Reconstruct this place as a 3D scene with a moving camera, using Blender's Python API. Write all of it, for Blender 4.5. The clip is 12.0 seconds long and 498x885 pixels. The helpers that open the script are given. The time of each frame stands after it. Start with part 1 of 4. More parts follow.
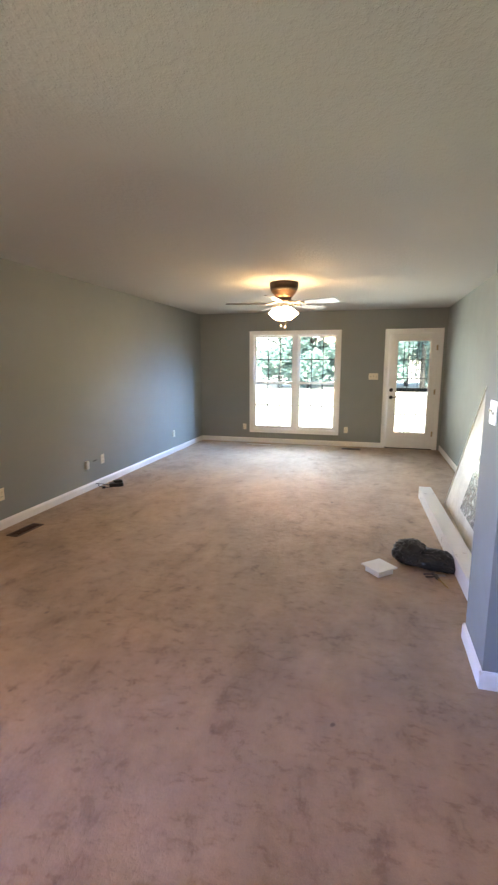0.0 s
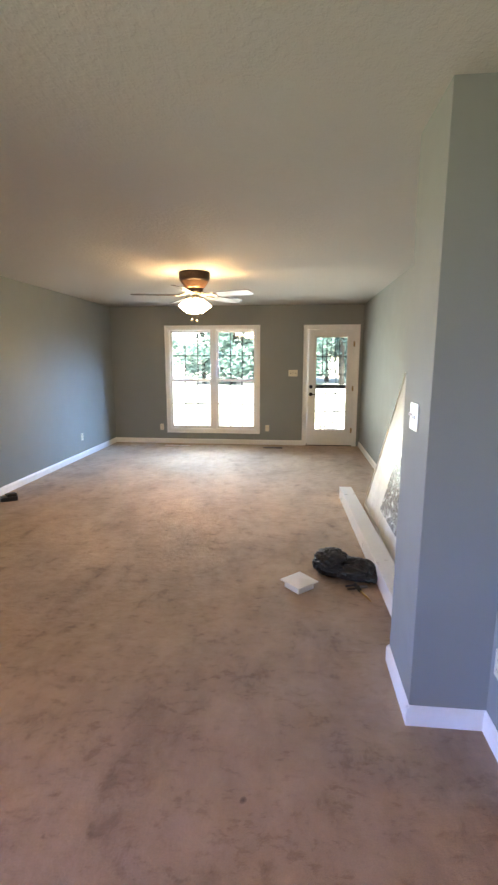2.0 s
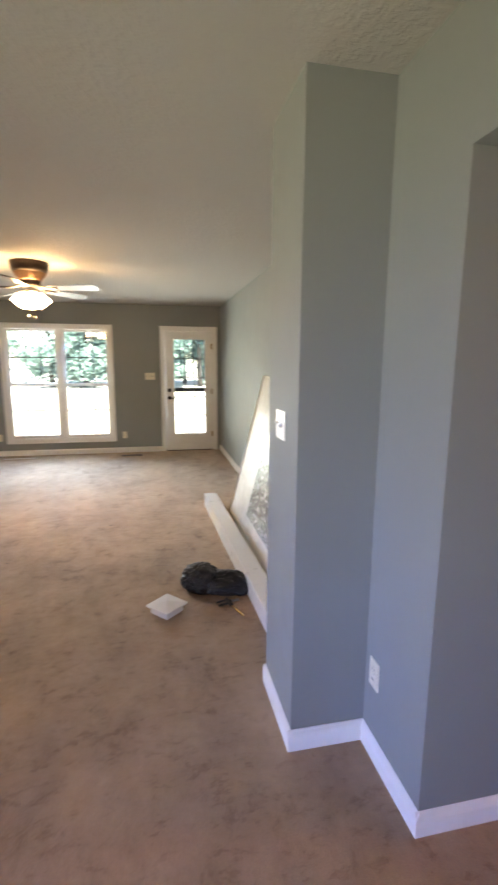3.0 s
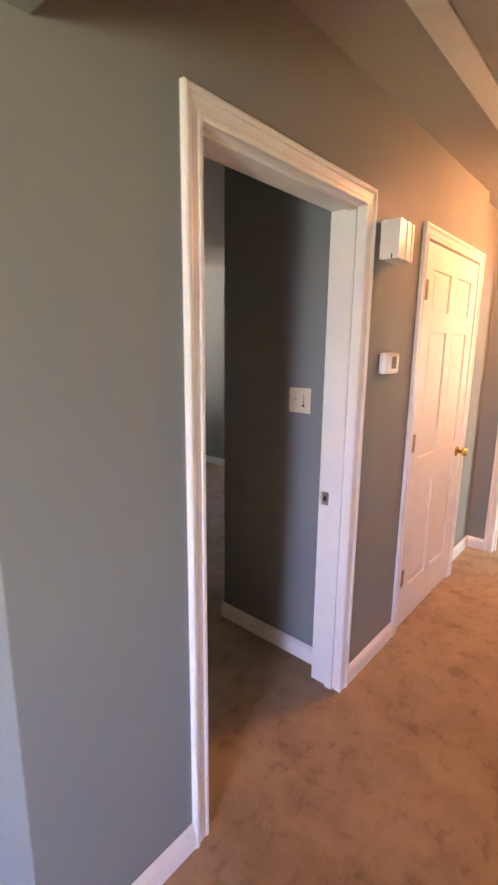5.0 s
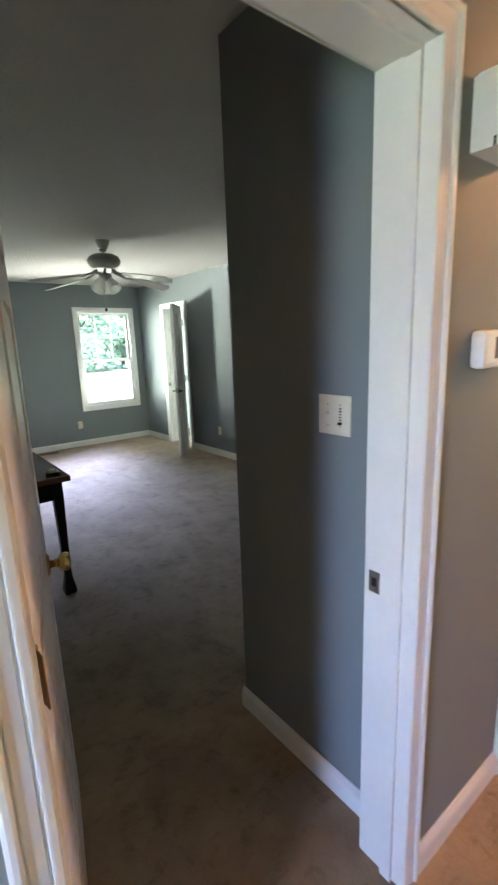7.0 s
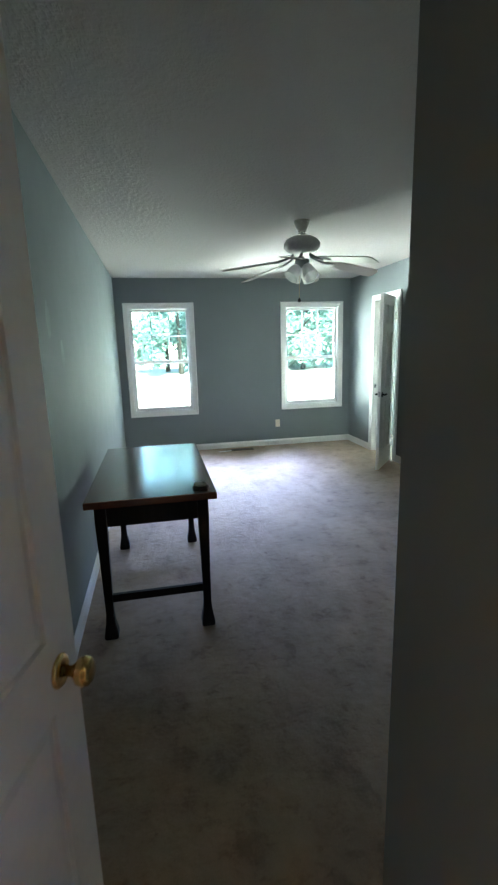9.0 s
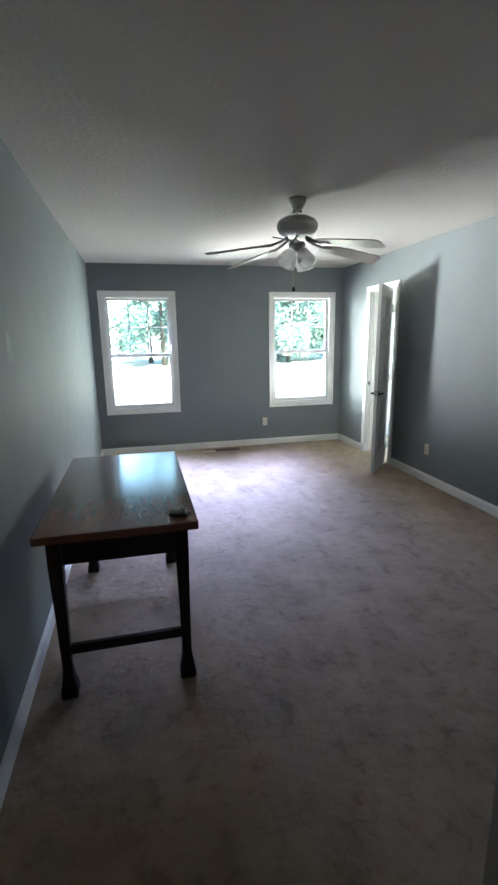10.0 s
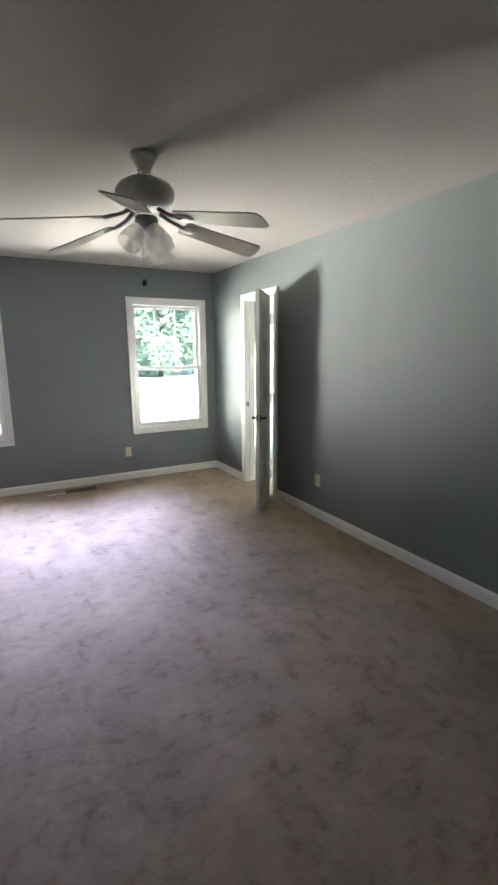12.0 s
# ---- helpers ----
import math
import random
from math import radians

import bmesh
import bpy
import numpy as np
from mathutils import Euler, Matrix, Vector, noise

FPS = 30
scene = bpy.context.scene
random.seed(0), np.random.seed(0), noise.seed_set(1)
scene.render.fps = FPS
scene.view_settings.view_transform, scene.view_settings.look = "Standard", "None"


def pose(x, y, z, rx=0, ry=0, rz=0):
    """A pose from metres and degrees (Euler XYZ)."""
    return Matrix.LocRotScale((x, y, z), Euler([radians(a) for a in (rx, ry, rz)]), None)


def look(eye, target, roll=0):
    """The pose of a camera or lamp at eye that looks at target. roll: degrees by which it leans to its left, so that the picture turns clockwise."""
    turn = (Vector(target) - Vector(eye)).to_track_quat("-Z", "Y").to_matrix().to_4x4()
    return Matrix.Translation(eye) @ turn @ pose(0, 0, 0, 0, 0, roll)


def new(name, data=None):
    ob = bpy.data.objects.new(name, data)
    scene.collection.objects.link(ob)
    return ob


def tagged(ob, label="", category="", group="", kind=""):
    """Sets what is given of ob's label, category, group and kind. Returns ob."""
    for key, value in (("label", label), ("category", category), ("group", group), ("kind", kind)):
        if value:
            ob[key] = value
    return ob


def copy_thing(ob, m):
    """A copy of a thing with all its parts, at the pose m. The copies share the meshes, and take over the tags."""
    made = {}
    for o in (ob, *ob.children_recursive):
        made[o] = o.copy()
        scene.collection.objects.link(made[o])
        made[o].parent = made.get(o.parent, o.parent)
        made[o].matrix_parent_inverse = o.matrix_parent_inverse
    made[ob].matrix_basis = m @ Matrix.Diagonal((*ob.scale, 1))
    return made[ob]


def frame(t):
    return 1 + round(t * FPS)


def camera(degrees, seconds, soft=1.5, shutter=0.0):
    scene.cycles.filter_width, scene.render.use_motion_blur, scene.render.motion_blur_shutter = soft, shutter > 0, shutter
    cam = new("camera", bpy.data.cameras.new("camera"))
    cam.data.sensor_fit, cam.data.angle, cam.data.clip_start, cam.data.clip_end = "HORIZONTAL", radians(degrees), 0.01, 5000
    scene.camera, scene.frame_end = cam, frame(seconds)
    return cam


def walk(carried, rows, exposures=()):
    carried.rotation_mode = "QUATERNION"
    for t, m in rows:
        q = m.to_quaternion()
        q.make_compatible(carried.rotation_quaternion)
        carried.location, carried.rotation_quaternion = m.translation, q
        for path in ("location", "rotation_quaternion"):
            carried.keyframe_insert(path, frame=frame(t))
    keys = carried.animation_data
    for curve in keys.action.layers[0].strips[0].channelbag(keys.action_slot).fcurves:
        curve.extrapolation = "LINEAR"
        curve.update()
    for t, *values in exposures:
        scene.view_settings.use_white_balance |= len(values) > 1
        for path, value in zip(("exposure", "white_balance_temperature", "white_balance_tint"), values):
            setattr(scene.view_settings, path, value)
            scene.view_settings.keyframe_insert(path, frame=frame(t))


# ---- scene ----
cam = camera(57.3, 12.0, soft=2.3, shutter=0.4)
PATH = [
    (0, (0.042, -0.007, 1.512), (-0.466, 1.897, 1.17), 0.0),
    (0.5, (-0.076, 0.07, 1.535), (-0.43, 2.008, 1.19), -0.6),
    (1, (-0.081, 0.148, 1.53), (-0.365, 2.095, 1.17), -0.5),
    (1.5, (0.014, 0.302, 1.531), (-0.237, 2.252, 1.166), -0.2),
    (2, (0.101, 0.391, 1.52), (-0.094, 2.349, 1.161), 0.0),
    (2.5, (0.124, 0.483, 1.51), (0.161, 2.45, 1.154), 1.0),
    (3, (0.111, 0.623, 1.529), (0.516, 2.551, 1.18), 0.3),
    (3.5, (0.148, 0.711, 1.521), (1.012, 2.479, 1.164), -0.6),
    (3.7, (0.198, 0.716, 1.522), (1.224, 2.395, 1.16), -0.7),
    (5.3, (0.728, 0.948, 1.53), (2.259, 2.168, 1.12), -0.5),
    (5.5, (0.796, 1.011, 1.534), (2.364, 2.182, 1.123), -1.7),
    (6, (0.978, 1.096, 1.514), (2.577, 2.222, 1.098), -2.5),
    (6.5, (1.216, 1.13, 1.507), (2.632, 2.485, 1.104), -1.5),
    (6.7, (1.281, 1.148, 1.508), (2.599, 2.594, 1.094), -1.6),
    (8.3, (1.674, 1.546, 1.462), (2.445, 3.349, 1.071), -2.5),
    (8.5, (1.748, 1.573, 1.467), (2.382, 3.43, 1.082), -1.8),
    (9, (1.868, 1.725, 1.488), (2.249, 3.645, 1.077), -1.6),
    (9.5, (1.918, 1.948, 1.494), (2.299, 3.861, 1.054), -1.3),
    (10, (1.935, 2.153, 1.512), (2.382, 4.051, 1.064), -0.9),
    (10.5, (2.023, 2.389, 1.527), (2.494, 4.284, 1.092), -0.6),
    (11, (2.1, 2.62, 1.503), (2.585, 4.517, 1.094), -0.7),
    (11.5, (2.169, 2.869, 1.534), (2.952, 4.668, 1.146), -0.3),
    (12, (2.336, 3.042, 1.507), (3.284, 4.759, 1.112), -0.4),
]
EXPOSURES = [
    (0.0, 3.98, 6850, 8), (2.5, 3.88, 7100, 9), (3.7, 3.8, 7600, 12), (5.3, 4.5, 8800, 7), (6.0, 4.38, 8700, 1), (6.5, 4.4, 7300, -6), (6.7, 4.35, 7100, -9), (8.4, 4.95, 6300, -22), (9.0, 4.5, 6200, -18), (9.5, 4.42, 6250, -14), (10.5, 4.43, 6750, 1), (12.0, 4.26, 7300, -1),
]
walk(cam, [(t, look(eye, target, roll)) for t, eye, target, roll in PATH], EXPOSURES)

# ---- light ----
SUN_ELEV, SUN_AZ = 56.0, 180.0
world = bpy.data.worlds.new("sky")
scene.world = world
world.use_nodes = True
wn = world.node_tree.nodes
sky = wn.new("ShaderNodeTexSky")
sky.sky_type = "NISHITA"
sky.sun_disc = False
sky.dust_density = 0.4
sky.ozone_density = 2.5
sky.sun_elevation = radians(SUN_ELEV)
sky.sun_rotation = radians(SUN_AZ)
wn["Background"].inputs["Strength"].default_value = 0.09
world.node_tree.links.new(sky.outputs["Color"], wn["Background"].inputs["Color"])


def lamp(name, kind, energy, color, m, size=0.1, size_y=None, label=""):
    data = bpy.data.lights.new(name, kind)
    data.energy, data.color = energy, color
    if kind == "SUN":
        data.angle = radians(size)
    elif kind == "AREA":
        data.shape, data.size, data.size_y = "RECTANGLE", size, size_y or size
    else:
        data.shadow_soft_size = size
    ob = new(name, data)
    ob.matrix_world = m
    return ob


az, el = radians(SUN_AZ), radians(SUN_ELEV)
sun_from = Vector((math.sin(az) * math.cos(el), math.cos(az) * math.cos(el), math.sin(el)))
lamp("sun", "SUN", 5.0, (1.0, 0.95, 0.87), look(sun_from * 60, (0, 0, 0)), 0.5)

# ---- materials ----


def shader(name, rough=0.6, metal=0.0):
    m = bpy.data.materials.new(name)
    m.use_nodes = True
    b = m.node_tree.nodes["Principled BSDF"]
    b.inputs["Roughness"].default_value = rough
    b.inputs["Metallic"].default_value = metal
    return m, m.node_tree.nodes, m.node_tree.links, b


def noise_node(n, l, scale, detail=3.0, rough=0.55, stretch=(1, 1, 1), kind="Position"):
    src = n.new("ShaderNodeNewGeometry").outputs["Position"] if kind == "Position" else n.new("ShaderNodeTexCoord").outputs["Object"]
    mp = n.new("ShaderNodeMapping")
    mp.inputs["Scale"].default_value = stretch
    l.new(src, mp.inputs["Vector"])
    t = n.new("ShaderNodeTexNoise")
    t.inputs["Scale"].default_value = scale
    t.inputs["Detail"].default_value = detail
    t.inputs["Roughness"].default_value = rough
    l.new(mp.outputs["Vector"], t.inputs["Vector"])
    return t.outputs["Fac"]


def ramp(n, l, fac, stops):
    r = n.new("ShaderNodeValToRGB")
    e = r.color_ramp.elements
    while len(e) < len(stops):
        e.new(0.5)
    for k, (p, c) in zip(e, stops):
        k.position, k.color = p, (*c, 1)
    l.new(fac, r.inputs["Fac"])
    return r.outputs["Color"]


def multiply(n, l, a, b, amount=1.0):
    x = n.new("ShaderNodeMix")
    x.data_type, x.blend_type = "RGBA", "MULTIPLY"
    x.inputs[0].default_value = amount
    l.new(a, x.inputs[6])
    l.new(b, x.inputs[7])
    return x.outputs[2]


def relief(n, l, b, fac, strength, distance, under=None):
    k = n.new("ShaderNodeBump")
    k.inputs["Strength"].default_value = strength
    k.inputs["Distance"].default_value = distance
    l.new(fac, k.inputs["Height"])
    if under is not None:
        l.new(under, k.inputs["Normal"])
    l.new(k.outputs["Normal"], b.inputs["Normal"])
    return k.outputs["Normal"]


def tone(c, k):
    return tuple(min(1.0, v * k) for v in c)


def plain(name, color, rough=0.5, metal=0.0, vary=0.08, grain=40, bump=0.0, bump_scale=120, kind="Object", coat=0.0):
    """A surface of one colour with slow and fine variation and a fine relief."""
    m, n, l, b = shader(name, rough, metal)
    slow = ramp(n, l, noise_node(n, l, 3.0, 2, kind=kind), ((0.3, tone(color, 1 - vary)), (0.7, tone(color, 1 + vary))))
    fine = ramp(n, l, noise_node(n, l, grain, 3, kind=kind), ((0.3, (1 - vary,) * 3), (0.65, (1.0,) * 3)))
    l.new(multiply(n, l, slow, fine), b.inputs["Base Color"])
    rr = n.new("ShaderNodeMapRange")
    rr.inputs[3].default_value, rr.inputs[4].default_value = max(0.02, rough - 0.07), min(1, rough + 0.07)
    l.new(noise_node(n, l, grain * 0.4, 2, kind=kind), rr.inputs[0])
    l.new(rr.outputs[0], b.inputs["Roughness"])
    if bump:
        relief(n, l, b, noise_node(n, l, bump_scale, 2, kind=kind), bump, 0.002)
    if coat:
        b.inputs["Coat Weight"].default_value = coat
    return m


def paint(name, color):
    """Rolled wall paint: orange peel, faint scuffs and a slow unevenness."""
    m, n, l, b = shader(name, 0.65)
    b.inputs["Specular IOR Level"].default_value = 0.35
    slow = ramp(n, l, noise_node(n, l, 0.9, 3), ((0.3, tone(color, 0.95)), (0.7, tone(color, 1.04))))
    scuff = ramp(n, l, noise_node(n, l, 9, 5, 0.7), ((0.24, (0.9, 0.9, 0.9)), (0.36, (1, 1, 1))))
    l.new(multiply(n, l, slow, scuff, 0.6), b.inputs["Base Color"])
    rr = n.new("ShaderNodeMapRange")
    rr.inputs[3].default_value, rr.inputs[4].default_value = 0.55, 0.75
    l.new(noise_node(n, l, 5, 3), rr.inputs[0])
    l.new(rr.outputs[0], b.inputs["Roughness"])
    relief(n, l, b, noise_node(n, l, 170, 2), 0.25, 0.0015)
    return m


def textured_ceiling(name, color):
    """Sprayed and knocked-down plaster."""
    m, n, l, b = shader(name, 0.9)
    slow = ramp(n, l, noise_node(n, l, 0.7, 3), ((0.3, tone(color, 0.95)), (0.7, color)))
    l.new(slow, b.inputs["Base Color"])
    blobs = ramp(n, l, noise_node(n, l, 42, 3, 0.6, (1, 0.75, 1)), ((0.42, (0, 0, 0)), (0.62, (1, 1, 1))))
    first = relief(n, l, b, blobs, 0.34, 0.0055)
    relief(n, l, b, noise_node(n, l, 160, 3), 0.15, 0.002, first)
    return m


def bent(n, l, scale, amount, stretch=(1, 1, 1)):
    """Position pushed about by a slow noise, so that marks on it lose their grid."""
    g = n.new("ShaderNodeNewGeometry").outputs["Position"]
    t = n.new("ShaderNodeTexNoise")
    t.inputs["Scale"].default_value = scale
    t.inputs["Detail"].default_value = 2.0
    l.new(g, t.inputs["Vector"])
    k = n.new("ShaderNodeVectorMath")
    k.operation = "MULTIPLY_ADD"
    k.inputs[1].default_value = (amount,) * 3
    l.new(t.outputs["Color"], k.inputs[0])
    l.new(g, k.inputs[2])
    mp = n.new("ShaderNodeMapping")
    mp.inputs["Scale"].default_value = stretch
    l.new(k.outputs[0], mp.inputs["Vector"])
    return mp.outputs["Vector"]


def marks(n, l, vector, scale, detail, roughness):
    t = n.new("ShaderNodeTexNoise")
    t.inputs["Scale"].default_value = scale
    t.inputs["Detail"].default_value = detail
    t.inputs["Roughness"].default_value = roughness
    l.new(vector, t.inputs["Vector"])
    return t.outputs["Fac"]


def carpet(name, color):
    """Cut pile, trodden into darker and lighter smudges, with a few stains."""
    m, n, l, b = shader(name, 0.97)
    wide = ramp(n, l, noise_node(n, l, 1.1, 4, 0.6), ((0.3, tone(color, 0.86)), (0.7, tone(color, 1.12))))
    lane = ramp(n, l, marks(n, l, bent(n, l, 2.0, 0.25, (1, 0.7, 1)), 3.2, 5, 0.62), ((0.34, (0.78, 0.75, 0.71)), (0.47, (0.97, 0.96, 0.95)), (0.66, (1.10, 1.10, 1.10))))
    tread = ramp(n, l, marks(n, l, bent(n, l, 5.0, 0.10, (1.25, 0.8, 1)), 7.5, 4, 0.6), ((0.31, (0.60, 0.55, 0.50)), (0.41, (0.93, 0.92, 0.91)), (0.60, (1.05, 1.05, 1.05))))
    brushed = ramp(n, l, marks(n, l, bent(n, l, 8.0, 0.06, (0.75, 1.3, 1)), 17, 4, 0.65), ((0.32, (0.68, 0.63, 0.58)), (0.44, (0.97, 0.97, 0.96)), (0.62, (1.04, 1.04, 1.04))))
    pile = ramp(n, l, noise_node(n, l, 210, 2, 0.7), ((0.25, (0.84, 0.84, 0.84)), (0.72, (1.05, 1.05, 1.05))))
    spots = ramp(n, l, noise_node(n, l, 11.3, 1, 0.3), ((0.15, (0.3, 0.28, 0.26)), (0.19, (1, 1, 1))))
    c = multiply(n, l, multiply(n, l, wide, lane), tread, 0.8)
    l.new(multiply(n, l, multiply(n, l, multiply(n, l, c, brushed, 0.8), pile), spots), b.inputs["Base Color"])
    b.inputs["Sheen Weight"].default_value = 0.2
    b.inputs["Sheen Roughness"].default_value = 0.6
    first = relief(n, l, b, noise_node(n, l, 20, 4, 0.6), 0.6, 0.014)
    relief(n, l, b, noise_node(n, l, 260, 2, 0.7), 0.5, 0.005, first)
    return m


def wood(name, color, rough, stretch=(9, 1, 9), vary=0.35, coat=0.0):
    m, n, l, b = shader(name, rough)
    grain = ramp(n, l, noise_node(n, l, 6, 6, 0.65, stretch, "Object"), ((0.3, tone(color, 1 - vary)), (0.7, tone(color, 1 + vary))))
    fine = ramp(n, l, noise_node(n, l, 40, 3, 0.6, stretch, "Object"), ((0.35, (0.75, 0.75, 0.75)), (0.6, (1, 1, 1))))
    l.new(multiply(n, l, grain, fine), b.inputs["Base Color"])
    rr = n.new("ShaderNodeMapRange")
    rr.inputs[3].default_value, rr.inputs[4].default_value = max(0.05, rough - 0.06), rough + 0.08
    l.new(noise_node(n, l, 14, 4, 0.6, kind="Object"), rr.inputs[0])
    l.new(rr.outputs[0], b.inputs["Roughness"])
    relief(n, l, b, noise_node(n, l, 30, 3, 0.6, stretch, "Object"), 0.03, 0.001)
    b.inputs["Coat Weight"].default_value = coat
    b.inputs["Coat Roughness"].default_value = 0.12
    return m


def clear_glass(name, tint=(0.97, 0.99, 0.98), gloss=0.03):
    m, n, l, b = shader(name)
    n.remove(b)
    t, g, x, f = n.new("ShaderNodeBsdfTransparent"), n.new("ShaderNodeBsdfGlossy"), n.new("ShaderNodeMixShader"), n.new("ShaderNodeFresnel")
    t.inputs["Color"].default_value = (*tint, 1)
    g.inputs["Roughness"].default_value = gloss
    f.inputs["IOR"].default_value = 1.45
    l.new(f.outputs[0], x.inputs[0])
    l.new(t.outputs[0], x.inputs[1])
    l.new(g.outputs[0], x.inputs[2])
    l.new(x.outputs[0], n["Material Output"].inputs["Surface"])
    return m


def lit(name, color, strength):
    m, n, l, b = shader(name, 0.4)
    b.inputs["Base Color"].default_value = (0.9, 0.88, 0.84, 1)
    b.inputs["Emission Color"].default_value = (*color, 1)
    b.inputs["Emission Strength"].default_value = strength
    return m


def leafy(name, color):
    m, n, l, b = shader(name, 0.6)
    gn = n.new("ShaderNodeNewGeometry")
    c = ramp(n, l, gn.outputs["Random Per Island"], ((0.0, tone(color, 0.92)), (0.6, color), (1.0, tone(color, 1.2))))
    l.new(c, b.inputs["Base Color"])
    tr, mx = n.new("ShaderNodeBsdfTranslucent"), n.new("ShaderNodeMixShader")
    mx.inputs[0].default_value = 0.6
    l.new(c, tr.inputs["Color"])
    l.new(b.outputs[0], mx.inputs[1])
    l.new(tr.outputs[0], mx.inputs[2])
    l.new(mx.outputs[0], n["Material Output"].inputs["Surface"])
    return m


M_WALL = paint("grey_green_paint", (0.235, 0.25, 0.24))
M_BEDWALL = paint("blue_grey_paint", (0.200, 0.224, 0.227))
M_CEIL = textured_ceiling("ceiling_plaster", (0.47, 0.45, 0.42))
M_CARPET = carpet("beige_carpet", (0.375, 0.268, 0.172))
M_TRIM = plain("white_trim_paint", (0.80, 0.79, 0.76), 0.32, vary=0.03, grain=25, bump=0.12, bump_scale=60, kind="Position")
M_DOORPAINT = plain("white_door_paint", (0.78, 0.77, 0.74), 0.5, vary=0.04, grain=30, bump=0.15, bump_scale=90)
M_VINYL = plain("white_vinyl", (0.82, 0.82, 0.81), 0.3, vary=0.03, grain=20)
M_PLATE = plain("ivory_plastic", (0.72, 0.66, 0.52), 0.35, vary=0.03)
M_WHITEPLATE = plain("white_plastic", (0.80, 0.79, 0.76), 0.33, vary=0.03)
# black for small parts; also fills slots, holes and wells as their shade
M_DARK = plain("black_and_slot_shade", (0.015, 0.014, 0.013), 0.6)
M_BLACKMETAL = plain("black_metal", (0.02, 0.02, 0.022), 0.38, 0.6)
M_BRASS = plain("polished_brass", (0.72, 0.5, 0.2), 0.2, 1.0, vary=0.1, grain=60)
M_HINGE = plain("aged_brass", (0.42, 0.31, 0.16), 0.42, 1.0, vary=0.2, grain=90)
M_STEEL = plain("worn_steel", (0.42, 0.42, 0.43), 0.35, 1.0, vary=0.15)
M_CHROME = plain("polished_chrome", (0.75, 0.75, 0.76), 0.12, 1.0)
M_BRONZE = plain("oil_rubbed_bronze", (0.055, 0.038, 0.03), 0.4, 0.8, vary=0.2)
M_PEWTER = plain("satin_pewter", (0.40, 0.36, 0.31), 0.38, 0.85, vary=0.15)
M_COPPER = plain("brushed_copper", (0.22, 0.125, 0.075), 0.42, 0.8, vary=0.15)
M_BROWNMETAL = plain("brown_enamel", (0.075, 0.045, 0.03), 0.5, vary=0.15)
M_BLADE = wood("walnut_blade", (0.10, 0.06, 0.038), 0.35, (1.0, 9, 9))
M_BLADEGREY = plain("whitewashed_blade", (0.50, 0.47, 0.43), 0.3, vary=0.1, grain=15)
M_FANGREY = plain("antique_white_enamel", (0.60, 0.59, 0.55), 0.32, 0.0, vary=0.12)
# top's base is raised to brown to hold the lit wall's reflection; legs stay dark
M_TABLE = wood("espresso_with_wall_sheen", (0.20, 0.076, 0.044), 0.18, (9, 1, 9), 0.1, 0.4)
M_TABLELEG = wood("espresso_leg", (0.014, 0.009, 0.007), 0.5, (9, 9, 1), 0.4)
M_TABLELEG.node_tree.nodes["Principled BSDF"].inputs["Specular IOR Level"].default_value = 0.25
M_GLASS = clear_glass("window_glass")


def frosted(name):
    """Etched glass: scatters what falls on it forwards and backwards, and lets a little straight through."""
    m, n, l, b = shader(name, 0.3)
    b.inputs["Base Color"].default_value = (0.8, 0.8, 0.77, 1)
    t, c, x, y = n.new("ShaderNodeBsdfTranslucent"), n.new("ShaderNodeBsdfTransparent"), n.new("ShaderNodeMixShader"), n.new("ShaderNodeMixShader")
    t.inputs["Color"].default_value = (0.85, 0.86, 0.83, 1)
    x.inputs[0].default_value, y.inputs[0].default_value = 0.5, 0.45
    l.new(b.outputs[0], x.inputs[1])
    l.new(t.outputs[0], x.inputs[2])
    l.new(x.outputs[0], y.inputs[1])
    l.new(c.outputs[0], y.inputs[2])
    l.new(y.outputs[0], n["Material Output"].inputs["Surface"])
    return m


M_FROST = frosted("frosted_glass")
M_LIT = lit("lit_frosted_glass", (1.0, 0.68, 0.36), 6.5)
M_BAG = plain("black_polythene", (0.014, 0.014, 0.015), 0.32, vary=0.3, grain=30, bump=0.2, bump_scale=45)
M_RUBBER = plain("black_rubber", (0.012, 0.012, 0.012), 0.5)
M_SHEET = plain("off_white_board", (0.72, 0.70, 0.65), 0.5, vary=0.05)
M_PUTTY = plain("wall_filler", (0.27, 0.31, 0.31), 0.8, vary=0.2, grain=20, kind="Position")
M_EXT = plain("exterior_siding", (0.55, 0.54, 0.5), 0.7, vary=0.08, kind="Position")
M_ROOF = plain("asphalt_shingle", (0.07, 0.065, 0.06), 0.9, vary=0.2, kind="Position")
M_BARK = plain("bark", (0.05, 0.045, 0.04), 0.9, vary=0.35, grain=14, bump=0.6, bump_scale=12)
# leaf colour is lightened and blued to carry outdoor haze and glare
M_LEAF = leafy("leaves_paled_by_glare", (0.19, 0.28, 0.26))
M_LCD = plain("lcd_glass", (0.07, 0.04, 0.034), 0.5, vary=0.1)
M_IRON = plain("wrought_iron", (0.02, 0.025, 0.025), 0.5, 0.5)
# backlit look of the muntins is put into this dark colour
M_SILHOUETTE = plain("grille_silhouette", (0.06, 0.065, 0.07), 0.5, vary=0.1)
M_STONEWARE = plain("glazed_grey", (0.5, 0.5, 0.5), 0.3, vary=0.25, grain=70)


